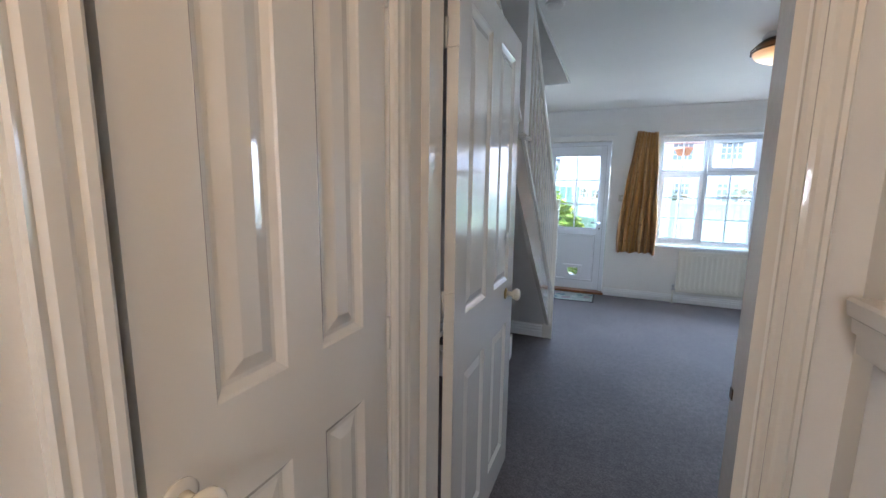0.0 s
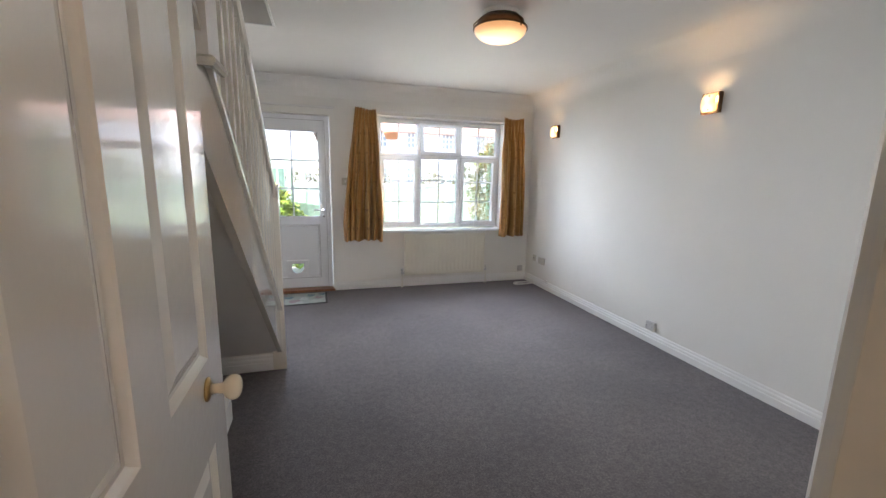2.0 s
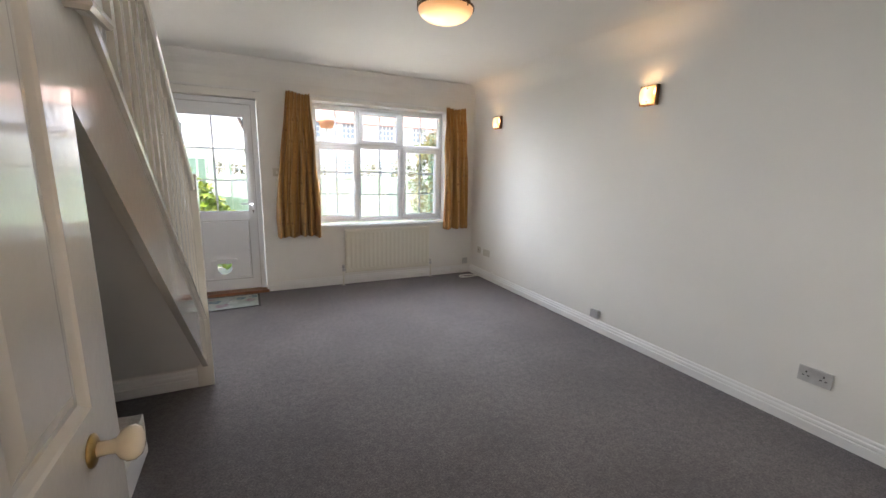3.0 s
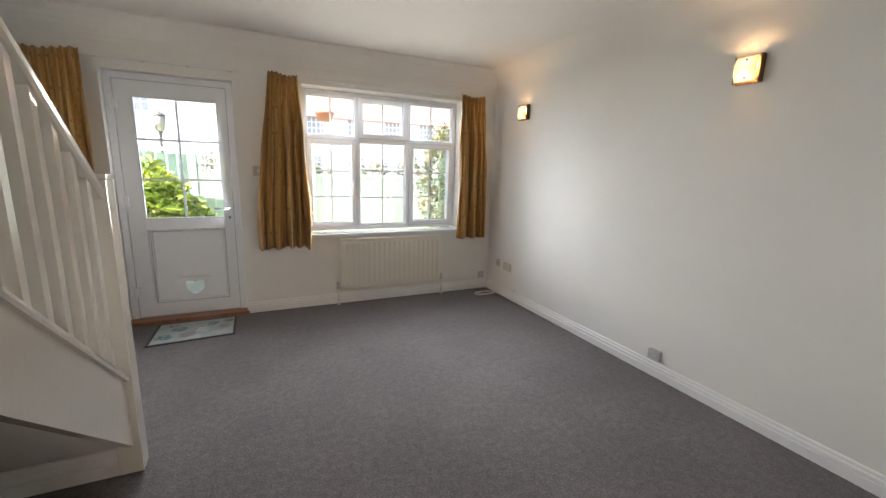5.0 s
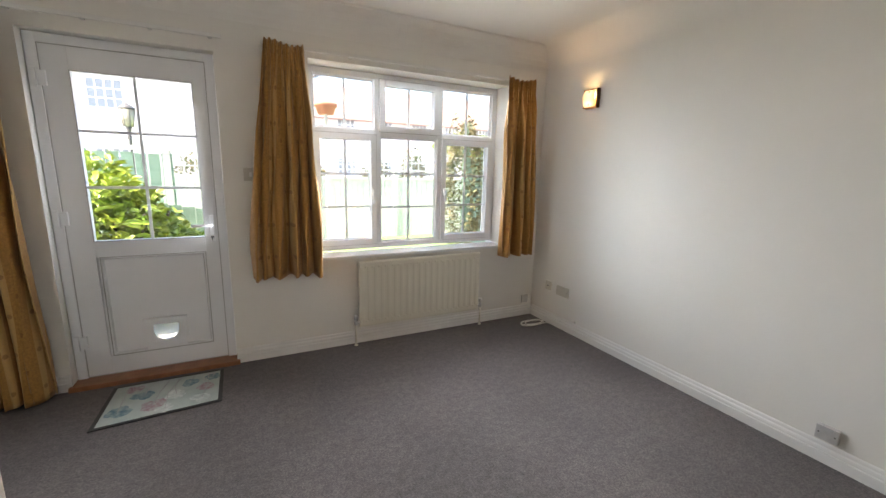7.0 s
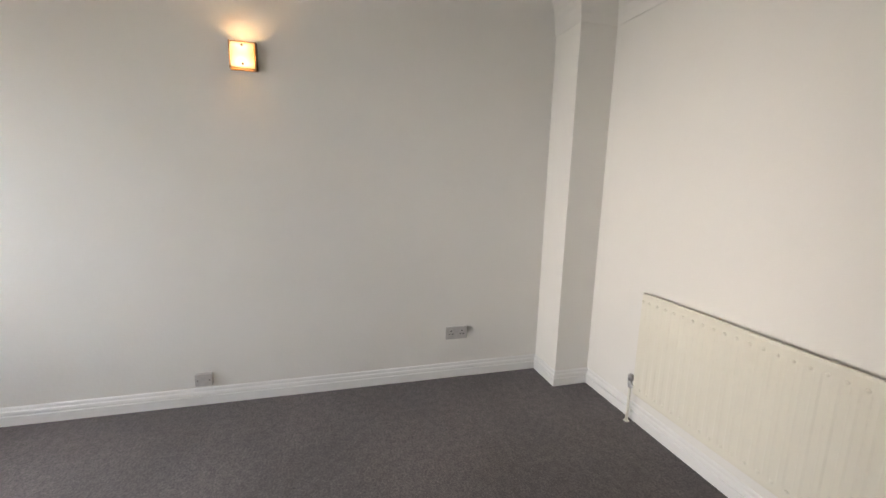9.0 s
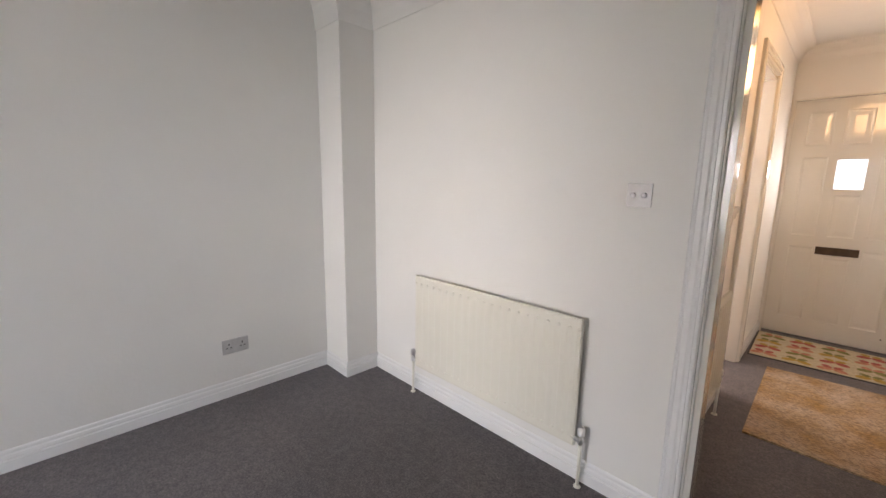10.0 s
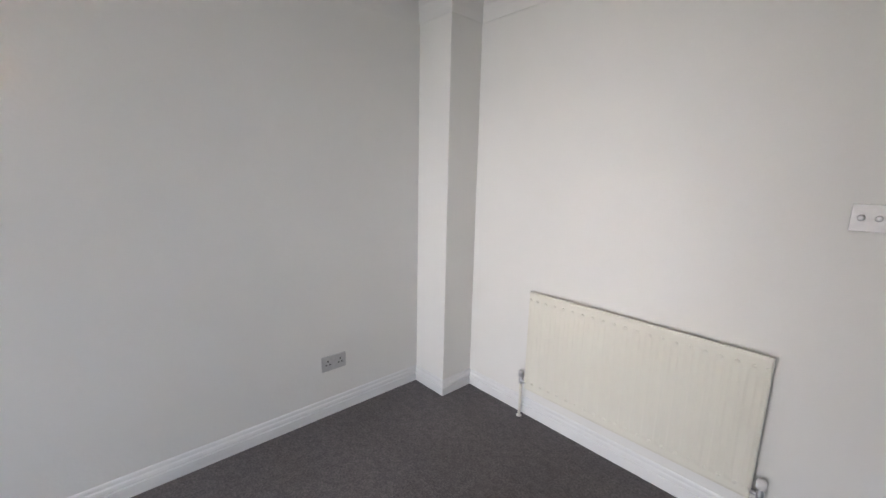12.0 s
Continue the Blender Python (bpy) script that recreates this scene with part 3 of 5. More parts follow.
# the kitchen side room beyond the hall doorway, closed and plain
bm = bmesh.new()
box(bm, HE + 0.13, 2.3, -1.2, 0.3, -0.03, 0.003)
structure("floor_side_room", bm, "floorwood", "reddish-brown wooden floor of the side room", "floor")
bm = bmesh.new()
box(bm, 2.3, 2.4, -1.3, 0.4, 0, 2.6)
box(bm, HE + 0.12, 2.3, 0.3, 0.4, 0, 2.6)
box(bm, HE + 0.12, 2.3, -1.3, -1.2, 0, 2.6)
box(bm, HE + 0.12, 2.3, -1.2, 0.3, 2.45, 2.6)
structure("wall_side_room", bm, "wall", "plain white walls of the side room", "wall")

# niche in the hall wall: lining, shelf with moulded nosing
bm = bmesh.new()
box(bm, HE + 0.12, HE + 0.30, 0.38, 0.42, 0.775, 1.52)
box(bm, HE + 0.12, HE + 0.30, 1.255, 1.295, 0.775, 1.52)
box(bm, HE + 0.12, HE + 0.30, 0.42, 1.255, 0.775, 0.815)
box(bm, HE + 0.12, HE + 0.30, 0.42, 1.255, 1.50, 1.54)
box(bm, HE + 0.28, HE + 0.30, 0.42, 1.255, 0.815, 1.50)
structure("wall_niche", bm, "wall", "cream painted inside of the hall niche", "niche")
sh = thing("niche_shelf", (HE, 0.80, 1.14), "cream painted shelf with a stepped moulding in the hall niche", "shelf")
boxpart("board", (HE - 0.004, HE + 0.279, 0.421, 1.254, 1.1905, 1.2195), "trim", sh, "cream shelf board", 0.002)
bm = bmesh.new()
sweep(bm, [(0.405, 0), (1.268, 0)], [(0.0, 0.003), (0.0, 0.020), (0.036, 0.024), (0.040, 0.032), (0.066, 0.034), (0.072, 0.042), (0.100, 0.046), (0.106, 0.040), (0.106, 0.003)],
      lambda u, v, w: (HE - w, u, 1.115 + v))
link("nosing", bm, "trim", sh, "stepped moulding on the shelf front")
bm = bmesh.new()
sweep(bm, [(0.405, 0), (1.268, 0)], [(0.0, 0.003), (0.0, 0.010), (0.014, 0.022), (0.024, 0.026), (0.024, 0.003)], lambda u, v, w: (HE - w, u, 1.497 + v))
structure("trim_niche_head", bm, "trim", "thin cream moulding along the niche head", "moulding")

# meter box high in the hall corner
mb = thing("meter_box", (HW + 0.07, FY + 0.1, 2.08), "small cream painted box high in the hall corner", "box")
boxpart("body", (HW + 0.001, HW + 0.13, FY + 0.001, FY + 0.20, 2.09, 2.40), "trim", mb, "", 0.004)
boxpart("lid", (HW + 0.131, HW + 0.139, FY + 0.006, FY + 0.195, 2.10, 2.39), "trim", mb, "", 0.002)

sk = thing("strike_plate", (DE - 0.022, 1.396, 0.94), "small tarnished strike plate let into the room door frame", "strike plate")
boxpart("plate", (DE - 0.0245, DE - 0.0222, 1.388, 1.4075, 0.925, 0.952), "bronze", sk)


# ---------------------------------------------------------------- staircase
st = thing("staircase", (-0.9, 4.14, 0), "white painted straight staircase with square balusters rising beside the room", "staircase")
SL = 0.81
SX0, SX1 = -0.478, -0.448
low = lambda y: 0.232 + SL * (3.977 - y)
up = lambda y: 0.584 + SL * (3.926 - y)
rail = lambda y: 1.255 + SL * (4.132 - y)


def yz_plate(pts, x0, x1, name, material, parent, label=""):
    b = bmesh.new()
    A = [b.verts.new((x0, y, z)) for y, z in pts]
    B = [b.verts.new((x1, y, z)) for y, z in pts]
    b.faces.new(A)
    b.faces.new(B[::-1])
    n = len(pts)
    for i in range(n):
        b.faces.new((A[i], B[i], B[(i + 1) % n], A[(i + 1) % n]))
    return link(name, b, material, parent, label)


YT = 1.50
yz_plate([(4.10, low(4.10)), (4.10, up(4.10)), (YT, up(YT)), (YT, low(YT))], SX0, SX1, "string", "gloss", st, "glossy white outer string board")
# capping along the string's top edge, balusters stand on it
b = bmesh.new()
sweep(b, [(4.098, up(4.098)), (YT, up(YT))], [(0.0, -0.49), (0.0, -0.433), (-0.012, -0.430), (-0.024, -0.433), (-0.024, -0.49)], lambda u, v, w: (w, u, v))
link("string_capping", b, "gloss", st, "white moulded capping on the string")
b = bmesh.new()
HRP = [(0.0, -0.492), (0.0, -0.438), (-0.008, -0.430), (-0.020, -0.426), (-0.036, -0.432), (-0.045, -0.445), (-0.048, -0.465), (-0.045, -0.485), (-0.036, -0.498), (-0.02, -0.504), (-0.008, -0.50)]
sweep(b, [(4.098, rail(4.098) - 0.05), (2.604, rail(2.604) - 0.05)], HRP, lambda u, v, w: (w, u, v))
link("handrail", b, "gloss", st, "white painted moulded handrail")
b = bmesh.new()
box(b, -0.51, -0.42, 4.10, 4.19, 0.0, 1.305, 0.003)
link("newel_post", b, "gloss", st, "square white newel post with a flat cap")
b = bmesh.new()
box(b, -0.516, -0.414, 4.094, 4.196, 1.3055, 1.33, 0.008)
link("newel_cap", b, "gloss", st, "flat chamfered newel cap")
y = 4.005
while y > 2.62:
    yz_plate([(y - 0.017, up(y - 0.017) + 0.024), (y + 0.017, up(y + 0.017) + 0.024), (y + 0.017, rail(y + 0.017) - 0.052), (y - 0.017, rail(y - 0.017) - 0.052)],
             -0.480, -0.446, "baluster", "gloss", st)
    y -= 0.108
# treads and risers
RISE, GO = 0.19, 0.2346
for i in range(11):
    z, yy = RISE * (i + 1), 4.335 - GO * i
    if yy - GO < 1.5:
        break
    boxpart("tread", (WX + 0.002, SX0 - 0.001, yy - GO, yy + 0.012, z - 0.028, z), "carpet", st, "carpeted tread", 0.004)
    boxpart("riser", (WX + 0.002, SX0 - 0.001, yy - 0.02, yy - 0.001, z - RISE + 0.0005, z - 0.0285), "trim", st, "white riser")
# plastered soffit and its foot
yz_plate([(4.12, 0.0), (4.12, low(4.12) + 0.01), (YT, low(YT) + 0.01), (YT, low(YT) + 0.05), (4.149, low(4.12) + 0.05), (4.149, 0)], WX + 0.001, SX0 - 0.001, "soffit", "wall", st, "grey-shaded plaster soffit under the stairs")
yz_plate([(4.19, 0.0), (4.05, up(4.05)), (YT, up(YT)), (YT, up(YT) - 0.05), (4.1, up(4.1) - 0.06), (4.15, 0.2), (4.15, 0)], WX + 0.0005, WX + 0.02, "wall_string", "trim", st, "white wall string")

# boxed bulkhead over the upper stairs
bh = thing("bulkhead", (-0.9, 2.53, 1.69), "cream boxed bulkhead with a moulded lower edge above the stairs", "bulkhead")
boxpart("body", (WX + 0.001, -0.418, 2.47, 2.60, 1.704, CEIL - 0.001), "trim", bh, "", 0.002)
b = bmesh.new()
sweep(b, [(WX + 0.001, 2.47), (-0.418, 2.47), (-0.418, 2.60)][::-1], [(0, 0), (0.010, 0), (0.018, 0.008), (0.018, 0.020), (0.008, 0.028), (0, 0.028)], lambda u, v, w: (u, v, 1.676 + w))
link("moulding", b, "gloss", bh, "white moulding round the lower edge")
boxpart("underside", (WX + 0.001, -0.4185, 2.4705, 2.5995, 1.690, 1.7035), "trim", bh)

# chipped low box under the stairs
pb = thing("plinth_box", (-1.0, 3.2, 0), "low chipped white-painted box with a dark open middle under the stairs", "box")
b = bmesh.new()
box(b, -1.34, -0.67, 2.95, 3.53, 0.0, 0.13)
link("body", b, "trim", pb)
random.seed(5)
for n, d in (("rim", (-1.34, -0.67, 3.43, 3.53)), ("rim", (-0.77, -0.67, 2.95, 3.4295)), ("rim", (-1.34, -1.24, 2.95, 3.4295)), ("rim", (-1.2395, -0.7705, 2.95, 3.05))):
    b = bmesh.new()
    nx = max(2, int((d[1] - d[0]) / 0.03))
    ny = max(2, int((d[3] - d[2]) / 0.03))
    vs = box(b, *d, 0.131, 0.205)
    bmesh.ops.subdivide_edges(b, edges=[e for e in b.edges if e.calc_length() > 0.09], cuts=14, use_grid_fill=True)
    for v in b.verts:
        if v.co.z > 0.2:
            k = noise.noise(v.co * 23) * 0.010
            v.co.z += min(0, k)
            if v.co.x > d[1] - 0.002:
                v.co.x += min(0, noise.noise(v.co * 41) * 0.012)
            if v.co.y > d[3] - 0.002:
                v.co.y += min(0, noise.noise(v.co * 37) * 0.014)
    link(n, b, "chipped", pb, "chipped white-painted rim")
boxpart("inset", (-1.2395, -0.7705, 3.0505, 3.4295, 0.1305, 0.155), "dark", pb, "dark sunk middle")


# ---------------------------------------------------------------- garden door and window
def gdoor():
    d = thing("door_2", (-0.48, 6.22, 0), "white plastic garden door with six-pane glazing and a cat flap", "garden door")
    y0, y1 = 6.20, 6.26
    xl, xr, zt = -0.925, -0.035, 2.065
    F = 0.05
    b = bmesh.new()
    box(b, xl, xl + F, y0 - 0.01, y1, 0.03, zt, 0.003)
    box(b, xr - F, xr, y0 - 0.01, y1, 0.03, zt, 0.003)
    box(b, xl + F + 0.0005, xr - F - 0.0005, y0 - 0.01, y1, zt - F, zt, 0.003)
    link("door_frame", b, "upvc", d, "white plastic outer frame")
    a, c, z0, z1 = xl + F + 0.004, xr - F - 0.004, 0.035, zt - F - 0.004
    gx0, gx1, gz0, gz1 = -0.752, -0.166, 0.905, 1.885
    px0, px1, pz0, pz1 = -0.735, -0.172, 0.155, 0.805
    b = bmesh.new()
    for q in ((a, gx0, y0, y1, z0, z1), (gx1, c, y0, y1, z0, z1), (gx0 + 0.0003, gx1 - 0.0003, y0, y1, gz1, z1), (gx0 + 0.0003, gx1 - 0.0003, y0, y1, pz1, gz0),
              (gx0 + 0.0003, gx1 - 0.0003, y0, y1, z0, pz0)):
        box(b, *q, 0.0015)
    leafo = link("leaf", b, "upvc", d, "white plastic door leaf")
    CX0, CX1, CZ0, CZ1 = -0.515, -0.365, 0.215, 0.335
    b = bmesh.new()
    for q in ((gx0, CX0, z0 + 0.1, pz1), (CX1, gx1, z0 + 0.1, pz1), (CX0, CX1, z0 + 0.1, CZ0), (CX0, CX1, CZ1, pz1)):
        box(b, q[0], q[1], y0 + 0.018, y1 - 0.018, q[2], q[3])
    bmesh.ops.remove_doubles(b, verts=b.verts, dist=1e-5)
    link("lower_panel", b, "upvc", leafo, "flat white lower panel")
    b = bmesh.new()
    sweep(b, [(px0, pz0), (px0, pz1), (px1, pz1), (px1, pz0)], [(0, 0.0), (0, 0.012), (-0.010, 0.016), (-0.018, 0.0)][::-1], lambda u, v, w: (u, y0 + 0.018 - w, v), closed=True)
    link("panel_bead", b, "upvc", leafo, "moulded bead round the panel")
    for nm, (u0, u1, v0, v1), yy in (("panel_seal", (px0, px1, pz0, pz1), y0 + 0.0005), ("leaf_seal", (a - 0.002, c + 0.002, z0, z1 + 0.002), y0 - 0.004), ("glazing_seal", (gx0, gx1, gz0, gz1), y0 + 0.001)):
        b = bmesh.new()
        sweep(b, [(u0, v0), (u0, v1), (u1, v1), (u1, v0)], [(0.0015, 0), (0.0015, 0.004), (-0.0025, 0.004), (-0.0025, 0)], lambda u, v, w: (u, yy + w - 0.0015, v), closed=True)
        link(nm, b, "seal", leafo, "thin grey rubber seal")
    boxpart("pane", (gx0, gx1, y0 + 0.024, y0 + 0.030, gz0, gz1), "glass", d, "clear glass").visible_shadow = False
    b = bmesh.new()
    box(b, (gx0 + gx1) / 2 - 0.008, (gx0 + gx1) / 2 + 0.008, y0 + 0.014, y0 + 0.023, gz0, gz1)
    for k in (1, 2):
        z = gz0 + (gz1 - gz0) * k / 3
        box(b, gx0, (gx0 + gx1) / 2 - 0.0085, y0 + 0.014, y0 + 0.023, z - 0.008, z + 0.008)
        box(b, (gx0 + gx1) / 2 + 0.0085, gx1, y0 + 0.014, y0 + 0.023, z - 0.008, z + 0.008)
    link("glazing_bars", b, "upvc", d, "thin white glazing bars")
    # cat flap
    b = bmesh.new()
    ym = y0 + 0.002
    box(b, -0.555, -0.325, ym, y0 + 0.0175, 0.160, 0.215, 0.003)
    box(b, -0.555, -0.515, ym, y0 + 0.0175, 0.2155, 0.335, 0.003)
    box(b, -0.365, -0.325, ym, y0 + 0.0175, 0.2155, 0.335, 0.003)
    box(b, -0.565, -0.315, ym - 0.014, y0 + 0.0175, 0.3355, 0.375, 0.004)
    flap = link("cat_flap_frame", b, "upvc", d, "white cat flap surround")
    b = bmesh.new()
    pts = [(-0.508, 0.333)] + [(-0.44 + 0.068 * math.cos(t), 0.285 + 0.066 * math.sin(t)) for t in [math.pi + math.pi * k / 14 for k in range(15)]] + [(-0.372, 0.333)]
    fr = [b.verts.new((x, y0 + 0.012, z)) for x, z in pts]
    bk = [b.verts.new((x, y0 + 0.016, z)) for x, z in pts]
    b.faces.new(fr); b.faces.new(bk[::-1])
    for i in range(len(pts)):
        b.faces.new((fr[i], bk[i], bk[(i + 1) % len(pts)], fr[(i + 1) % len(pts)]))
    fo = link("flap", b, "glass", flap, "clear rounded cat flap")
    fo.visible_shadow = False
    b = bmesh.new()
    # the plate round the rounded opening
    for s in (-1, 1):
        for k in range(7):
            t0, t1 = math.pi / 2 * k / 7, math.pi / 2 * (k + 1) / 7
            xa, xb = -0.44 + s * 0.070 * math.cos(t0), -0.44 + s * 0.070 * math.cos(t1)
            za, zb = 0.285 - 0.068 * math.sin(t0), 0.285 - 0.068 * math.sin(t1)
            vs = [b.verts.new(p) for p in ((xa, y0 + 0.006, za), (xb, y0 + 0.006, zb), (xb, y0 + 0.006, 0.214), (xa, y0 + 0.006, 0.214))]
            b.faces.new(vs)
        vs = [b.verts.new(p) for p in ((-0.44 + s * 0.070, y0 + 0.006, 0.336), (-0.44 + s * 0.076, y0 + 0.006, 0.336), (-0.44 + s * 0.076, y0 + 0.006, 0.214), (-0.44 + s * 0.070, y0 + 0.006, 0.214))]
        b.faces.new(vs)
    ex = bmesh.ops.extrude_face_region(b, geom=b.faces[:])
    for v in ex["geom"]:
        if isinstance(v, bmesh.types.BMVert):
            v.co.y += 0.008
    link("flap_plate", b, "upvc", flap, "white plate round the rounded flap")
    b = bmesh.new()
    tube(b, [(-0.122, y0 - 0.001, 0.985), (-0.122, y0 - 0.045, 0.985)], 0.009)
    tube(b, [(-0.120, y0 - 0.045, 0.985), (-0.235, y0 - 0.045, 0.985)], 0.009)
    lever = link("handle", b, "upvc", d, "white lever handle")
    boxpart("handle_plate", (-0.138, -0.106, y0 - 0.008, y0 - 0.0005, 0.87, 1.05), "upvc", lever, "", 0.003)
    b = bmesh.new()
    lathe(b, [(0.010, 0), (0.010, 0.010), (0, 0.011)], 14, Matrix.Translation((-0.122, y0 - 0.008, 0.905)) @ Matrix.Rotation(radians(90), 4, "X"))
    box(b, -0.1245, -0.1195, y0 - 0.045, y0 - 0.0195, 0.885, 0.918, 0.002)
    link("key", b, "dark", lever, "dark key left in the lock")
    for z in (0.22, 1.00, 1.78):
        b = bmesh.new()
        box(b, xl + 0.012, xl + 0.036, y0 - 0.026, y0 - 0.0105, z, z + 0.10, 0.003)
        box(b, xl + 0.040, xl + 0.075, y0 - 0.020, y0 - 0.0005, z + 0.01, z + 0.09, 0.003)
        link("hinge", b, "upvc", d, "chunky white hinge")
    return d


gdoor()
ws = thing("door_sill", (-0.48, 6.15, 0), "varnished reddish-brown wooden sill under the garden door", "door sill")
b = bmesh.new()
box(b, -0.945, -0.012, 6.080, 6.27, 0.0, 0.030, 0.006)
link("board", b, "wood", ws)
bm = bmesh.new()
box(bm, -0.93, -0.03, 6.271, 6.50, -0.12, 0.029)
structure("door_step", bm, "paving", "pale step outside the garden door", "step")


def window():
    w = thing("window_1", (1.36, 6.32, 0.7), "white plastic six-light casement window with glazing bars and white reveals", "window")
    y0, y1 = 6.295, 6.365
    X = [0.535, 1.07, 1.62, 2.185]
    Z = [0.735, 1.66, 2.105]
    T = 0.045
    b = bmesh.new()
    box(b, X[0], X[0] + T, y0, y1, Z[0], Z[2], 0.003)
    box(b, X[3] - T, X[3], y0, y1, Z[0], Z[2], 0.003)
    for xx in X[1:3]:
        box(b, xx - T / 2, xx + T / 2, y0, y1, Z[0] + T + 0.0005, Z[2] - T - 0.0005, 0.003)
    ins = [(X[0] + T, X[1] - T / 2), (X[1] + T / 2, X[2] - T / 2), (X[2] + T / 2, X[3] - T)]
    for l, r in ins:
        box(b, l + 0.0003, r - 0.0003, y0, y1, Z[1] - T / 2, Z[1] + T / 2, 0.003)
    box(b, X[0] + T + 0.0003, X[3] - T - 0.0003, y0, y1, Z[0], Z[0] + T, 0.003)
    box(b, X[0] + T + 0.0003, X[3] - T - 0.0003, y0, y1, Z[2] - T, Z[2], 0.003)
    link("window_frame", b, "upvc", w, "white plastic window frame")
    cells = []
    for i, (l, r) in enumerate(ins):
        cells.append((i, 0, l, r, Z[0] + T, Z[1] - T / 2))
        cells.append((i, 1, l, r, Z[1] + T / 2, Z[2] - T))
    opens = {(0, 0), (2, 0), (1, 1)}
    for i, j, l, r, a, c in cells:
        yg = y0 + 0.03
        if (i, j) in opens:
            S = 0.038
            b = bmesh.new()
            ya = y0 - 0.016
            box(b, l - 0.008, l + S, ya, y0 - 0.0005, a - 0.008, c + 0.008, 0.003)
            box(b, r - S, r + 0.008, ya, y0 - 0.0005, a - 0.008, c + 0.008, 0.003)
            box(b, l + S + 0.0004, r - S - 0.0004, ya, y0 - 0.0005, a - 0.008, a + S, 0.003)
            box(b, l + S + 0.0004, r - S - 0.0004, ya, y0 - 0.0005, c - S, c + 0.008, 0.003)
            box(b, l + 0.0005, l + S, y0 + 0.0005, y1 - 0.01, a + 0.0005, c - 0.0005)
            box(b, r - S, r - 0.0005, y0 + 0.0005, y1 - 0.01, a + 0.0005, c - 0.0005)
            box(b, l + S + 0.0004, r - S - 0.0004, y0 + 0.0005, y1 - 0.01, a + 0.0005, a + S)
            box(b, l + S + 0.0004, r - S - 0.0004, y0 + 0.0005, y1 - 0.01, c - S, c - 0.0005)
            host = link("sash", b, "upvc", w, "white opening sash")
            b = bmesh.new()
            sweep(b, [(l - 0.009, a - 0.009), (l - 0.009, c + 0.009), (r + 0.009, c + 0.009), (r + 0.009, a - 0.009)], [(0, 0), (0, 0.006), (0.003, 0.006), (0.003, 0)], lambda u, v, q: (u, y0 - 0.0065 + q, v), closed=True)
            link("sash_seal", b, "seal", host, "thin grey rubber seal")
            gl, gr, ga, gc = l + S, r - S, a + S, c - S
        else:
            gl, gr, ga, gc = l + 0.012, r - 0.012, a + 0.012, c - 0.012
            b = bmesh.new()
            sweep(b, [(l, a), (l, c), (r, c), (r, a)], [(0, 0), (0, 0.012), (-0.013, 0.004), (-0.013, 0)], lambda u, v, q: (u, y0 + 0.03 - q, v), closed=True)
            host = link("glazing_bead", b, "upvc", w)
        b = bmesh.new()
        sweep(b, [(gl, ga), (gl, gc), (gr, gc), (gr, ga)], [(0.0, 0), (0.0, 0.003), (-0.0025, 0.003), (-0.0025, 0)], lambda u, v, q: (u, yg + 0.0065 + q, v), closed=True)
        link("glazing_seal", b, "seal", host, "thin grey rubber seal")
        p = boxpart("pane", (gl - 0.004, gr + 0.004, yg + 0.010, yg + 0.016, ga - 0.004, gc + 0.004), "glass", host, "clear glass")
        p.visible_shadow = False
        b = bmesh.new()
        mid = (gl + gr) / 2
        ybar = (yg - 0.002, yg + 0.0095)
        box(b, mid - 0.008, mid + 0.008, *ybar, ga, gc)
        if j == 0:
            for k in (1, 2):
                z = ga + (gc - ga) * k / 3
                box(b, gl, mid - 0.0082, *ybar, z - 0.008, z + 0.008)
                box(b, mid + 0.0082, gr, *ybar, z - 0.008, z + 0.008)
        link("glazing_bars", b, "upvc", host, "thin white glazing bars")
    for x, z, k in ((X[1] - 0.045, 1.20, 0), (X[2] + 0.045, 1.20, 0), ((X[1] + X[2]) / 2, 1.705, 1)):
        b = bmesh.new()
        yh = y0 - 0.0165
        if k:
            box(b, x - 0.05, x + 0.05, yh - 0.022, yh, z - 0.008, z + 0.010, 0.004)
            box(b, x - 0.012, x + 0.012, yh - 0.032, yh - 0.0225, z - 0.014, z + 0.014, 0.003)
        else:
            box(b, x - 0.011, x + 0.011, yh - 0.018, yh, z - 0.03, z + 0.03, 0.004)
            box(b, x - 0.008, x + 0.008, yh - 0.034, yh - 0.0185, z - 0.09, z + 0.02, 0.005)
        link("window_handle", b, "upvc", w, "white window handle")
    b = bmesh.new()
    box(b, 0.505, 2.215, 6.098, 6.2945, 0.7005, 0.724, 0.004)
    link("window_sill", b, "upvc", w, "white plastic inner sill board")
    return w


window()


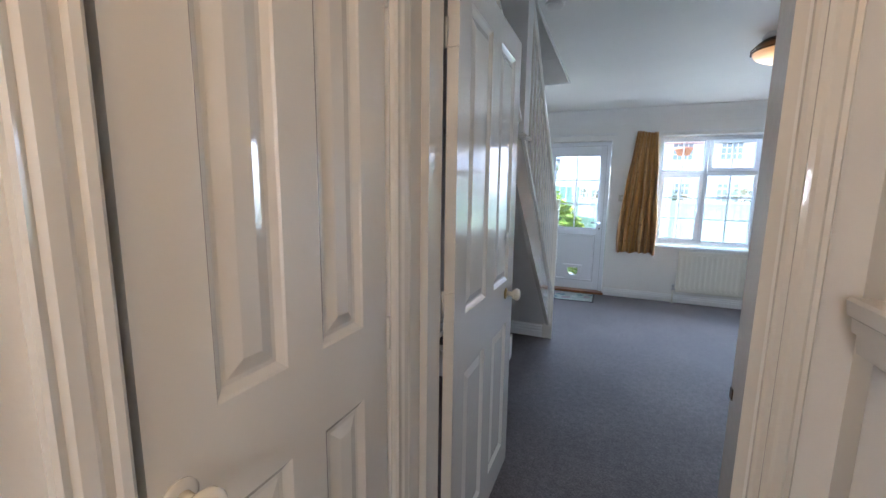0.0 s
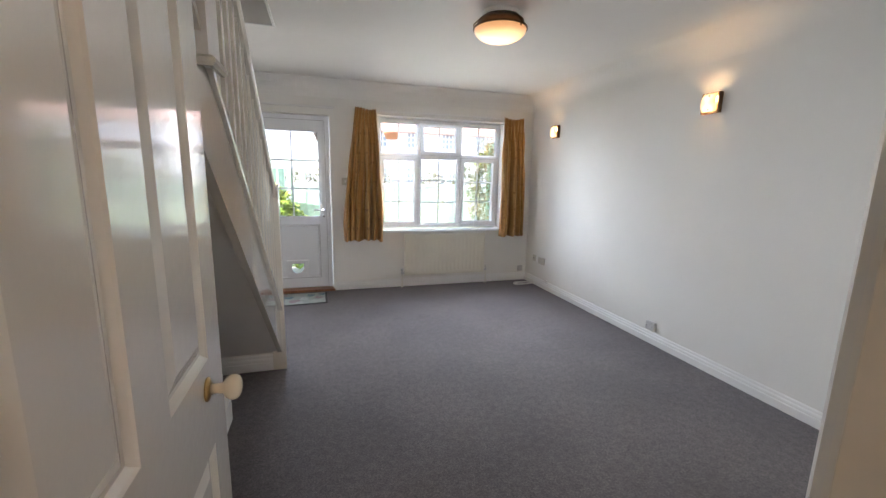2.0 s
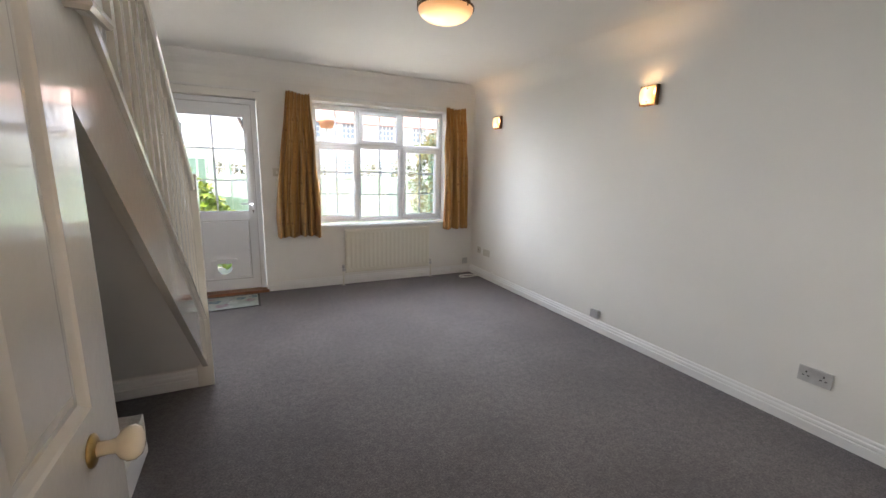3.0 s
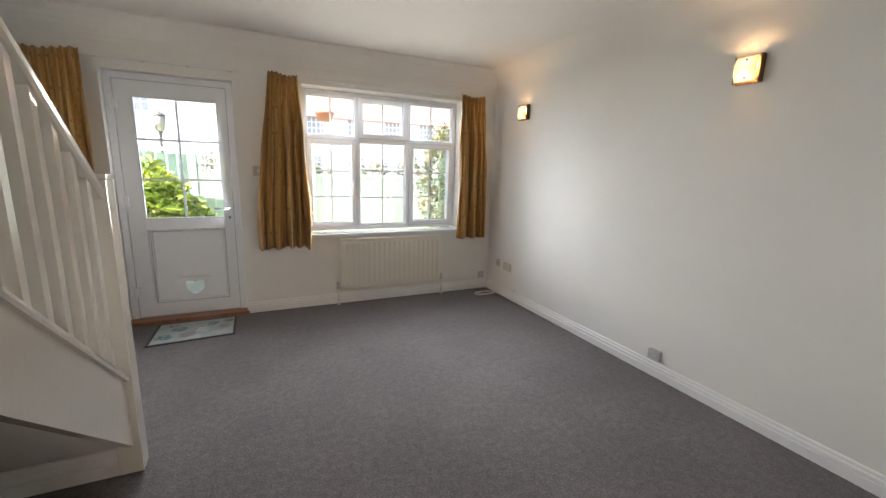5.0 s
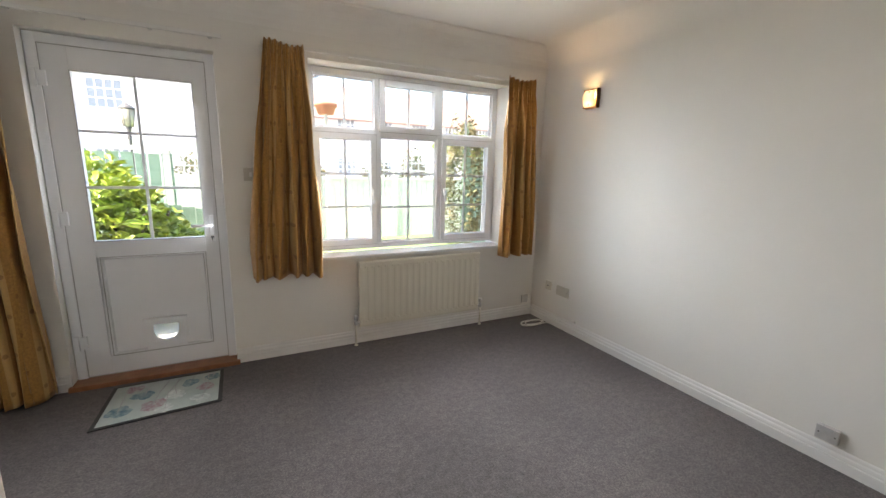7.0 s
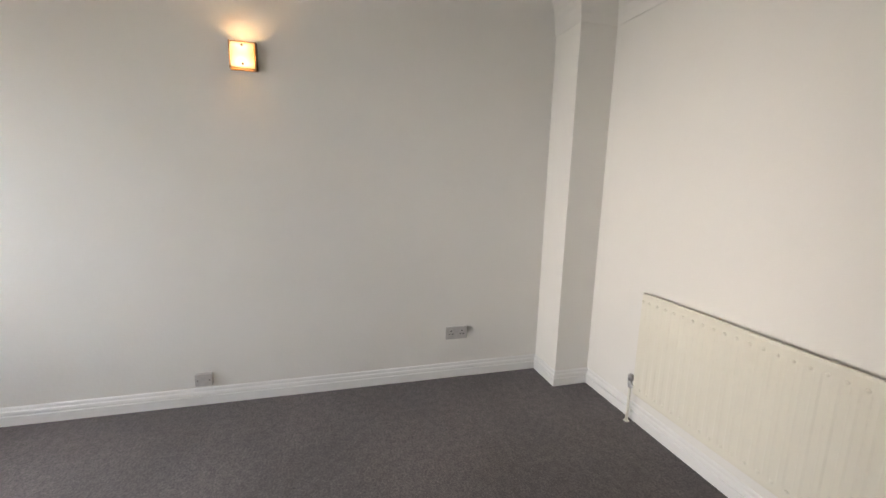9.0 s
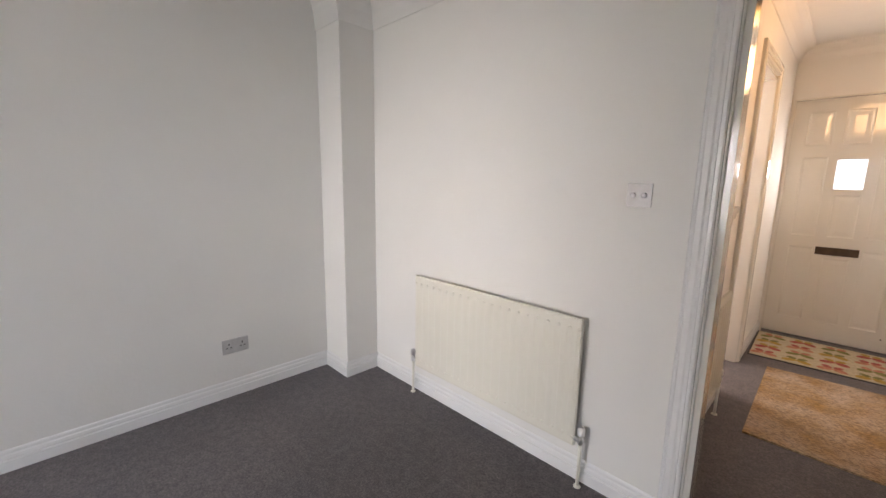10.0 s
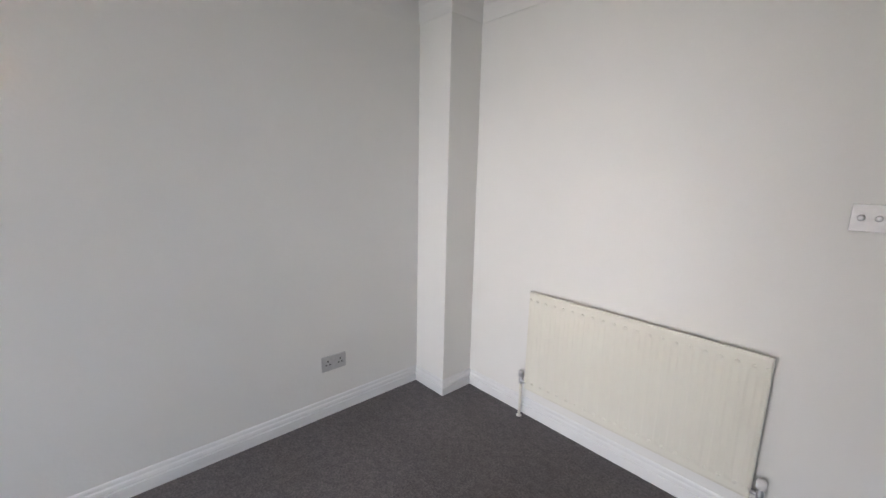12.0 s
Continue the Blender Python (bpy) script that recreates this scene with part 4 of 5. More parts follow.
# ---------------------------------------------------------------- curtains and rails
def gold_cloth():
    m = mat("gold_woven_cloth", (0.44, 0.225, 0.055), 0.8, noise_scale=90, vary=0.28, bump=0.0006, bump_scale=500)
    nt = m.node_tree
    bsdf = nt.nodes["Principled BSDF"]
    src = bsdf.inputs["Base Color"].links[0].from_socket
    uv = nt.nodes.new("ShaderNodeUVMap")
    sep = nt.nodes.new("ShaderNodeSeparateXYZ")
    nt.links.new(uv.outputs["UV"], sep.inputs[0])

    def op(kind, a, b=None):
        n = nt.nodes.new("ShaderNodeMath")
        n.operation = kind
        for k, v in enumerate((a, b)):
            if v is None:
                continue
            if isinstance(v, (int, float)):
                n.inputs[k].default_value = v
            else:
                nt.links.new(v, n.inputs[k])
        return n.outputs[0]
    # woven stripes every 16 cm and little brown sprigs between
    u = op("DIVIDE", sep.outputs["X"], 0.16)
    v = op("DIVIDE", sep.outputs["Y"], 0.11)
    fu = op("FRACT", u)
    stripe = op("LESS_THAN", op("ABSOLUTE", op("SUBTRACT", fu, 0.5)), 0.12)
    row = op("FLOOR", v)
    shift = op("MULTIPLY", op("MODULO", row, 2.0), 0.5)
    du = op("SUBTRACT", op("FRACT", op("ADD", op("MULTIPLY", u, 1.0), shift)), 0.5)
    dv = op("SUBTRACT", op("FRACT", v), 0.5)
    dist = op("ADD", op("MULTIPLY", op("MULTIPLY", du, du), 2.2), op("MULTIPLY", op("MULTIPLY", dv, dv), 1.0))
    spot = op("LESS_THAN", dist, 0.015)

    def mixc(fac, a, colour, amount):
        n = nt.nodes.new("ShaderNodeMix")
        n.data_type = "RGBA"
        nt.links.new(op("MULTIPLY", fac, amount), n.inputs["Factor"])
        nt.links.new(a, n.inputs[6])
        n.inputs[7].default_value = (*colour, 1)
        return n.outputs[2]
    c = mixc(stripe, src, (0.60, 0.40, 0.16), 0.6)
    c = mixc(spot, c, (0.18, 0.07, 0.02), 0.55)
    nt.links.new(c, bsdf.inputs["Base Color"])
    bsdf.inputs["Sheen Weight"].default_value = 0.2
    return m


M["cloth"] = gold_cloth()


def curtain(label, x0t, x1t, x0b, x1b, z0, z1, y, pleats, seed):
    """A pinch-pleated curtain: tight triple pleats at its heading, falling into fewer, deeper folds."""
    c = thing("curtain", ((x0b + x1b) / 2, y, z0), label, "curtain", "gold curtains at door and window")
    b = bmesh.new()
    uvl = b.loops.layers.uv.new("UVMap")
    nu, nv = pleats * 22, 52
    rnd = random.Random(seed)
    folds = max(3, round(pleats * 0.75))
    kn = [rnd.uniform(-0.28, 0.28) for _ in range(folds + 2)]
    amp = [rnd.uniform(0.55, 1.35) for _ in range(folds + 2)]
    drop = [rnd.uniform(-0.010, 0.010) for _ in range(folds + 2)]
    grid = []
    for j in range(nv + 1):
        s = j / nv
        z = z1 + (z0 - z1) * s
        f = min(1, s * 1.15) ** 0.8
        a0 = x0t + (x0b - x0t) * f
        a1 = x1t + (x1b - x1t) * f
        low = min(1.0, max(0.0, (s - 0.03) / 0.30))
        low = low * low * (3 - 2 * low)
        pinch = math.exp(-((s - 0.075) / 0.03) ** 2)
        rowv = []
        for i in range(nu + 1):
            t = i / nu
            ph = 2 * math.pi * t * pleats
            k = t * folds
            ki = int(min(k, folds - 0.001))
            w = k - ki
            w = w * w * (3 - 2 * w)
            off = kn[ki] * (1 - w) + kn[ki + 1] * w
            am = amp[ki] * (1 - w) + amp[ki + 1] * w
            dr = drop[ki] * (1 - w) + drop[ki + 1] * w
            pf = 2 * math.pi * (k + off * (0.6 + 0.7 * s) + 0.10 * math.sin(3.1 * s + seed + ki))
            heading = 0.016 * math.cos(ph) + 0.006 * math.cos(3 * ph)
            fold = am * (0.026 + 0.036 * s) * (math.cos(pf) + 0.28 * math.cos(2 * pf + seed))
            yy = y - heading * (1 - low) * (1 - 0.5 * pinch) - fold * low - 0.004 * math.sin(ph + 5 * s) * low
            xx = a0 + (a1 - a0) * t + (0.010 * math.sin(pf) + 0.006 * math.sin(2 * pf + 11 * s)) * low + 0.003 * math.sin(14 * s + ph * 0.5)
            zz = z
            if s < 0.03:
                zz += 0.004 * math.cos(ph) + 0.012 * math.sin(5.3 * t + seed)
            if s > 0.97:
                zz += dr + 0.006 * math.sin(pf)
            rowv.append((b.verts.new((xx, yy, zz)), t * pleats * 0.17, s * (z1 - z0)))
        grid.append(rowv)
    for j in range(nv):
        for i in range(nu):
            q = (grid[j][i], grid[j][i + 1], grid[j + 1][i + 1], grid[j + 1][i])
            f = b.faces.new([v[0] for v in q])
            f.smooth = True
            for lp, v in zip(f.loops, q):
                lp[uvl].uv = (v[1], v[2])
    o = link("drape", b, "cloth", c)
    sm = o.modifiers.new("thick", "SOLIDIFY")
    sm.thickness = 0.004
    return c


curtain("pinch-pleated gold woven curtain between garden door and window", 0.255, 0.487, 0.115, 0.555, 0.625, 2.15, 6.02, 7, 1)
curtain("narrow gold woven curtain between the window and room corner", 2.11, 2.385, 2.12, 2.455, 0.635, 2.15, 6.03, 6, 2)
curtain("long gold sprigged curtain beside the garden door, almost floor length", -1.33, -0.985, -1.385, -0.975, 0.02, 2.15, 6.00, 7, 3)

for nm, lab, xa, xb in (("curtain_rail", "slim white curtain track above the window", 0.24, 2.42), ("curtain_rail", "slim white curtain track above the garden door", -1.30, 0.02)):
    r = thing(nm, ((xa + xb) / 2, 6.08, 2.13), lab, "curtain rail")
    boxpart("track", (xa, xb, 6.062, 6.076, 2.135, 2.158), "trim", r, "", 0.003)
    x = xa + 0.05
    while x < xb:
        boxpart("bracket", (x, x + 0.02, 6.0765, 6.1195, 2.137, 2.156), "trim", r, "", 0.002)
        x += (xb - xa - 0.12) / 4


# ---------------------------------------------------------------- radiators
def radiator(label, w, h, at, turn, foot=0.15):
    """A single-panel radiator, its back towards -y of its own; at: middle of its foot line on the wall."""
    r = thing("radiator", at, label, "radiator", "cream panel radiators")
    R = Matrix.Translation(at) @ Matrix.Rotation(radians(turn), 4, "Z")

    def put(name, b, material, label="", host=None):
        b.transform(R)
        return link(name, b, material, host or r, label)
    z0, z1 = foot, foot + h
    b = bmesh.new()
    n = int(w / 0.052)
    yb, yf = 0.045, 0.062
    prof = [(-w / 2, yb), (-w / 2, yf - 0.004)]
    for k in range(n):
        c = -w / 2 + (k + 0.5) * w / n
        hw = w / n
        prof += [(c - hw * 0.42, yf), (c - hw * 0.30, yf), (c - hw * 0.16, yf + 0.0032), (c + hw * 0.16, yf + 0.0032), (c + hw * 0.30, yf), (c + hw * 0.42, yf)]
    prof += [(w / 2, yf - 0.004), (w / 2, yb)]
    # flutes fade out into the flat top and bottom edges
    levels = [(z0, 0.0, -0.004), (z0 + 0.012, 0.0, 0), (z0 + 0.040, 0.0, 0), (z0 + 0.062, 1, 0), (z1 - 0.062, 1, 0), (z1 - 0.040, 0.0, 0), (z1 - 0.012, 0.0, 0), (z1, 0.0, -0.004)]
    rings = []
    for z, k, e in levels:
        rings.append([b.verts.new((x, (yf + e + (y - yf) * k) if y > yf else (y if y == yb else y + e), z)) for x, y in prof])
    for p, q in zip(rings, rings[1:]):
        for i in range(len(prof) - 1):
            b.faces.new((p[i], p[i + 1], q[i + 1], q[i]))
        b.faces.new((p[-1], p[0], q[0], q[-1]))
    b.faces.new(rings[0])
    b.faces.new(rings[-1][::-1])
    panel = put("panel", b, "radiator", "cream fluted panel")
    b = bmesh.new()
    for z in (z0 + 0.045, z1 - 0.045):
        for k in range(n + 1):
            c = -w / 2 + k * w / n
            c = min(max(c, -w / 2 + 0.012), w / 2 - 0.012)
            lathe(b, [(0.0085, 0), (0.0075, 0.003), (0.004, 0.0055), (0, 0.006)], 10, Matrix.Translation((c, yf - 0.0005, z)) @ Matrix.Rotation(radians(-90), 4, "X"))
    put("weld_dimples", b, "radiator", "rows of small round dimples", panel)["kind"] = "stuff"
    for x in (-w / 2 + 0.12, w / 2 - 0.12):
        b = bmesh.new()
        box(b, x - 0.02, x + 0.02, 0.001, 0.0445, z0 + 0.03, z1 - 0.05, 0.002)
        put("wall_bracket", b, "trim")
    for s in (-1, 1):
        x = s * (w / 2 + 0.028)
        b = bmesh.new()
        tube(b, [(s * (w / 2 - 0.002), 0.052, z0 + 0.035), (x, 0.052, z0 + 0.035)], 0.010)
        lathe(b, [(0.012, -0.014), (0.014, -0.008), (0.014, 0.010), (0.009, 0.018), (0.009, 0.024)], 14, Matrix.Translation((x, 0.052, z0 + 0.035)))
        v = put("valve", b, "chrome", "chrome valve body")
        b = bmesh.new()
        lathe(b, [(0.011, 0.0), (0.0165, 0.004), (0.0165, 0.030), (0.012, 0.038), (0, 0.039)], 16, Matrix.Translation((x, 0.052, z0 + 0.060)))
        put("valve_cap", b, "plastic" if s < 0 else "chrome", "white valve head" if s < 0 else "chrome valve head", v)
        b = bmesh.new()
        tube(b, [(x, 0.052, z0 + 0.022), (x, 0.052, 0.0)], 0.0078)
        put("pipe", b, "copper", "white painted pipe tail", v)
        b = bmesh.new()
        lathe(b, [(0.016, 0.0), (0.016, 0.004), (0.009, 0.008)], 14, Matrix.Translation((x, 0.052, 0.0)))
        put("pipe_collar", b, "copper", "", v)
    return r


radiator("long cream fluted radiator on the wall under the window", 1.09, 0.53, (1.385, NY - 0.001, 0), 180)
radiator("cream fluted radiator on the partition wall beside the hall doorway", 1.06, 0.58, (1.298, SY + 0.001, 0), 0, 0.188)
radiator("cream fluted radiator in the hall under the niche", 0.55, 0.57, (HE - 0.001, 0.66, 0), 90, 0.188)


# ---------------------------------------------------------------- wall lamps, ceiling lamps
def sconce(y, z):
    s = thing("wall_lamp", (EX, y, z), "lit square wall lamp with curved glass in a bronze frame", "wall lamp", "wall lamps on the long wall")
    plate = boxpart("backplate", (EX - 0.012, EX - 0.0005, y - 0.067, y + 0.067, z - 0.072, z + 0.072), "lamp_frame", s, "square dark bronze backplate", 0.003)
    for e in (-1, 1):
        boxpart("side_cheek", (EX - 0.040, EX - 0.0125, min(y + e * 0.062, y + e * 0.066), max(y + e * 0.062, y + e * 0.066), z - 0.070, z + 0.070), "lamp_frame", plate, "upright bronze side cheek")
    for e in (-1, 1):
        boxpart("lip", (EX - 0.016, EX - 0.0125, y - 0.0615, y + 0.0615, min(z + e * 0.070, z + e * 0.074), max(z + e * 0.070, z + e * 0.074)), "lamp_frame", plate, "narrow bronze lip")
    b = bmesh.new()
    n = 14
    fr, bk = [], []
    for i in range(n + 1):
        t = i / n
        zz = z - 0.062 + 0.124 * t
        dx = 0.034 + 0.022 * math.sin(math.pi * t) ** 0.8
        fr.append([b.verts.new((EX - dx - 0.004, y + s1 * 0.056, zz)) for s1 in (-1, 1)])
        bk.append([b.verts.new((EX - dx, y + s1 * 0.056, zz)) for s1 in (-1, 1)])
    for i in range(n):
        b.faces.new((fr[i][0], fr[i][1], fr[i + 1][1], fr[i + 1][0])).smooth = True
        b.faces.new((bk[i][1], bk[i][0], bk[i + 1][0], bk[i + 1][1])).smooth = True
        for k in (0, 1):
            b.faces.new((fr[i][k], bk[i][k], bk[i + 1][k], fr[i + 1][k]))
    b.faces.new((fr[0][0], fr[0][1], bk[0][1], bk[0][0]))
    b.faces.new((fr[-1][1], fr[-1][0], bk[-1][0], bk[-1][1]))
    shade = link("shade", b, "sconce", s, "curved frosted glass shade, lit warm")
    for e in (-1, 1):
        for za in (z - 0.062, z + 0.050):
            boxpart("clip", (EX - 0.042, EX - 0.030, y + e * 0.0585 - 0.002, y + e * 0.0585 + 0.002, za, za + 0.012), "brass", s, "small brass glass clip")
    for f in (-1, 1):
        b = bmesh.new()
        lathe(b, [(0.006, 0), (0.006, 0.004), (0, 0.006)], 10, Matrix.Translation((EX - 0.049, y, z + f * 0.046)) @ Matrix.Rotation(radians(-90), 4, "Y"))
        link("stud", b, "lamp_frame", shade, "small dark stud")
    lamp = new("lamp_point", bpy.data.lights.new("lamp_point", "POINT"))
    lamp.data.energy = SCONCE_W
    lamp.data.color = (1.0, 0.62, 0.30)
    lamp.data.shadow_soft_size = 0.02
    lamp.parent = s
    lamp.location = (-0.022, 0, 0.030)
    return s


sconce(3.515, 1.960)
sconce(5.545, 1.960)


def dome_lamp(label, x, y, r, material, power, drop=-0.10, soft=0.03, tone=(1.0, 0.68, 0.37)):
    d = thing("ceiling_lamp", (x, y, CEIL), label, "ceiling lamp", "bowl ceiling lamps")
    # white spacer added above the plate, so the dark part starts lower
    b = bmesh.new()
    lathe(b, [(r * 0.72, CEIL - 0.0005), (r * 0.74, CEIL - 0.030), (0.02, CEIL - 0.032)], 32, Matrix.Translation((x, y, 0)))
    link("ceiling_spacer", b, "ceiling", d, "plain white spacer block added above the plate")
    b = bmesh.new()
    lathe(b, [(r * 0.74, CEIL - 0.0325), (r * 0.78, CEIL - 0.045), (r * 0.88, CEIL - 0.052), (r * 0.90, CEIL - 0.064), (r * 0.5, CEIL - 0.074), (0.03, CEIL - 0.072)], 32, Matrix.Translation((x, y, 0)))
    link("ceiling_plate", b, "bronze", d, "dark metal ceiling plate")
    b = bmesh.new()
    prof = []
    for k in range(13):
        t = math.pi / 2 * k / 12
        prof.append((r * math.cos(t) ** 0.9, CEIL - 0.104 - 0.076 * math.sin(t)))
    prof = [(r - 0.006, CEIL - 0.100)] + prof
    lathe(b, prof, 40, Matrix.Translation((x, y, 0)))
    link("bowl", b, material, d, "lit alabaster-look glass bowl")
    b = bmesh.new()
    sweep(b, [(x + (r + 0.001) * math.cos(a), y + (r + 0.001) * math.sin(a)) for a in [-2 * math.pi * k / 40 for k in range(40)]],
          [(0, 0), (0.006, 0), (0.006, 0.010), (0, 0.010)], lambda u, v, w: (u, v, CEIL - 0.107 + w), closed=True)
    link("rim", b, "bronze", d, "thin brown metal rim")
    for k in range(3):
        a = 2 * math.pi * k / 3 + 0.9
        b = bmesh.new()
        tube(b, [(x + (r * 0.6) * math.cos(a), y + (r * 0.6) * math.sin(a), CEIL - 0.012), (x + (r + 0.008) * math.cos(a), y + (r + 0.008) * math.sin(a), CEIL - 0.085),
                 (x + (r + 0.008) * math.cos(a), y + (r + 0.008) * math.sin(a), CEIL - 0.122)], 0.004)
        link("clip", b, "bronze", d, "metal bowl clip")
    lamp = new("lamp_point", bpy.data.lights.new("lamp_point", "POINT"))
    lamp.data.energy = power
    lamp.data.color = tone
    lamp.data.shadow_soft_size = soft
    lamp.parent = d
    lamp.location = (0, 0, drop)
    return d


dome_lamp("lit glass bowl ceiling lamp in the middle of the room", 1.005, 3.77, 0.168, "lampglow", DOME_W)
# the hall's point light floats below its bowl, to reach floor and walls
dome_lamp("lit glass bowl ceiling lamp in the hall", -0.01, -0.10, 0.150, "hallglow", HALL_W, -0.42, 0.15, (1.0, 0.57, 0.25))

sd = thing("smoke_alarm", (-0.335, 2.76, CEIL), "round white smoke alarm on the ceiling near the door", "smoke alarm")
b = bmesh.new()
lathe(b, [(0.055, CEIL - 0.0005), (0.055, CEIL - 0.014), (0.048, CEIL - 0.018)], 32, Matrix.Translation((-0.335, 2.76, 0)))
link("base", b, "plastic", sd, "white base")
b = bmesh.new()
lathe(b, [(0.048, CEIL - 0.0182), (0.046, CEIL - 0.034), (0.030, CEIL - 0.040), (0, CEIL - 0.041)], 32, Matrix.Translation((-0.335, 2.76, 0)))
link("cover", b, "plastic", sd, "domed white cover")


# ---------------------------------------------------------------- sockets and switches
def faceplate(name, label, centre, w, h, wall, material, category, kind, group=""):
    """wall: 'e', 's' or 'n'. Local: x along the wall to the viewer's right, y out of it, z up."""
    turn = {"e": 90, "s": 0, "n": 180}[wall]
    t = thing(name, centre, label, category, group)
    R = Matrix.Translation(centre) @ Matrix.Rotation(radians(turn), 4, "Z")

    def put(nm, b, mt, lb=""):
        b.transform(R)
        return link(nm, b, mt, t, lb)
    b = bmesh.new()
    box(b, -w / 2, w / 2, -0.02 if kind == "box" else 0.0, 0.009, -h / 2, h / 2, 0.0025)
    put("plate", b, material)
    b = bmesh.new()
    if kind == "double":
        for s in (-1, 1):
            for dx, dz, a, c in ((0, 0.020, 0.0035, 0.005), (-0.011, -0.002, 0.005, 0.003), (0.011, -0.002, 0.005, 0.003)):
                box(b, s * 0.038 + dx - a, s * 0.038 + dx + a, 0.0091, 0.0096, dz - c - 0.006, dz + c - 0.006)
        put("pin_holes", b, "dark", "dark socket pin holes")["kind"] = "stuff"
        for s in (-1, 1):
            b = bmesh.new()
            box(b, s * 0.012 - 0.006, s * 0.012 + 0.006, 0.0091, 0.0125, 0.012, 0.030, 0.001)
            put("rocker", b, "nickel", "small steel rocker switch")
    elif kind == "dimmer":
        b.free()
        for s in (-1, 1):
            b = bmesh.new()
            lathe(b, [(0.010, 0), (0.0095, 0.012), (0.006, 0.014), (0, 0.0142)], 20, Matrix.Translation((s * 0.02, 0.0092, 0)) @ Matrix.Rotation(radians(-90), 4, "X"))
            put("dimmer_knob", b, "chrome", "round chrome dimmer knob")
    elif kind == "plain":
        b.free()
    elif kind == "aerial":
        lathe(b, [(0.007, 0), (0.007, 0.003), (0.0, 0.0035)], 12, Matrix.Translation((0, 0.0091, 0)) @ Matrix.Rotation(radians(-90), 4, "X"))
        put("outlet", b, "dark", "round dark aerial outlet")
    elif kind in ("screws", "box"):
        for s in (-1, 1):
            lathe(b, [(0.0035, 0), (0.003, 0.001), (0, 0.0012)], 8, Matrix.Translation((s * (w / 2 - 0.013), 0.0091, 0)) @ Matrix.Rotation(radians(-90), 4, "X"))
        put("screws", b, "dark", "two small screw heads")["kind"] = "stuff"
    else:
        b.free()
        b = bmesh.new()
        box(b, -0.009, 0.009, 0.0091, 0.0135, -0.016, 0.016, 0.002)
        put("rocker", b, "plastic", "rocker")
    return t


faceplate("double_socket", "brushed steel double wall socket above the skirting", (EX - 0.0005, 2.285, 0.318), 0.148, 0.088, "e", "nickel", "wall socket", "double", "sockets")
faceplate("blank_plate", "grey metal surface box with a blank cover above the skirting", (EX - 0.0215, 3.825, 0.160), 0.088, 0.072, "e", "nickel", "cover plate", "box", "sockets")
faceplate("aerial_socket", "small cream aerial socket near the corner", (EX - 0.0005, 5.885, 0.355), 0.075, 0.082, "e", "aged", "socket", "aerial", "sockets")
faceplate("wall_socket", "off-white blank double cover plate near the room corner", (EX - 0.0005, 5.70, 0.345), 0.148, 0.088, "e", "aged", "cover plate", "screws", "sockets")
faceplate("phone_socket", "small pale socket on the window wall near the corner", (2.50, NY - 0.0005, 0.165), 0.075, 0.080, "n", "nickel", "socket", "plain", "sockets")
faceplate("dimmer_switch", "brushed steel double dimmer switch beside the doorway", (0.612, SY + 0.0005, 1.288), 0.09, 0.088, "s", "nickel", "light switch", "dimmer")
faceplate("light_switch", "white light switch between garden door and curtain", (0.135, NY - 0.0005, 1.325), 0.086, 0.086, "n", "aged", "light switch", "rocker")

# coil of white aerial cable
cb = thing("cable_coil", (2.42, 5.88, 0), "loose coil of white cable on the carpet in the corner", "cable")
b = bmesh.new()
pts = []
for k in range(74):
    a = 2 * math.pi * k / 26
    rr = 0.074 + 0.016 * math.sin(a * 0.37 + 1)
    pts.append((2.42 + 1.5 * rr * math.cos(a) + 0.01 * math.sin(a * 0.21), 5.88 + 0.72 * rr * math.sin(a), 0.006 + 0.0055 * (k / 26) + 0.002 * math.sin(3 * a)))
pts += [(2.49 + 0.015 * k, 5.84 - 0.012 * k, 0.012 + 0.003 * k) for k in range(1, 5)]
tube(b, pts, 0.0039, 8)
link("coil", b, "plastic", cb)
b = bmesh.new()
tube(b, [(2.545, 5.79, 0.022), (2.560, 5.74, 0.05), (2.566, 5.66, 0.085), (2.572, 5.58, 0.108), (2.577, 5.54, 0.114)], 0.0035, 8)
link("lead", b, "plastic", cb, "white lead clipped over the skirting")
pc = thing("picture_hook", (EX, 5.53, 0.13), "tiny white cable clip on top of the skirting", "cable clip")
boxpart("clip", (EX - 0.02, EX - 0.0005, 5.52, 5.545, 0.1055, 0.128), "plastic", pc, "", 0.002)


# ---------------------------------------------------------------- rugs and mats
def flat_rug(name, corners, z, thick, material, parent, label=""):
    b = bmesh.new()
    n = 16
    A, B, C, D = [Vector(c) for c in corners]
    top, bot = [], []
    for i in range(n + 1):
        for j in range(n + 1):
            s, t = i / n, j / n
            p = A * (1 - s) * (1 - t) + B * s * (1 - t) + C * s * t + D * (1 - s) * t
            w = 0.0012 * noise.noise(Vector((p.x * 6, p.y * 6, 3)))
            top.append(b.verts.new((p.x, p.y, z + thick + w)))
            bot.append(b.verts.new((p.x, p.y, z)))
    k = n + 1
    for i in range(n):
        for j in range(n):
            a = i * k + j
            b.faces.new((top[a], top[a + k], top[a + k + 1], top[a + 1]))
            b.faces.new((bot[a], bot[a + 1], bot[a + k + 1], bot[a + k]))
    for i in range(n):
        for a, c in ((i, i + 1), (n * k + i + 1, n * k + i), ((i + 1) * k, i * k), (i * k + n, (i + 1) * k + n)):
            b.faces.new((top[a], top[c], bot[c], bot[a]))
    return link(name, b, material, parent, label)


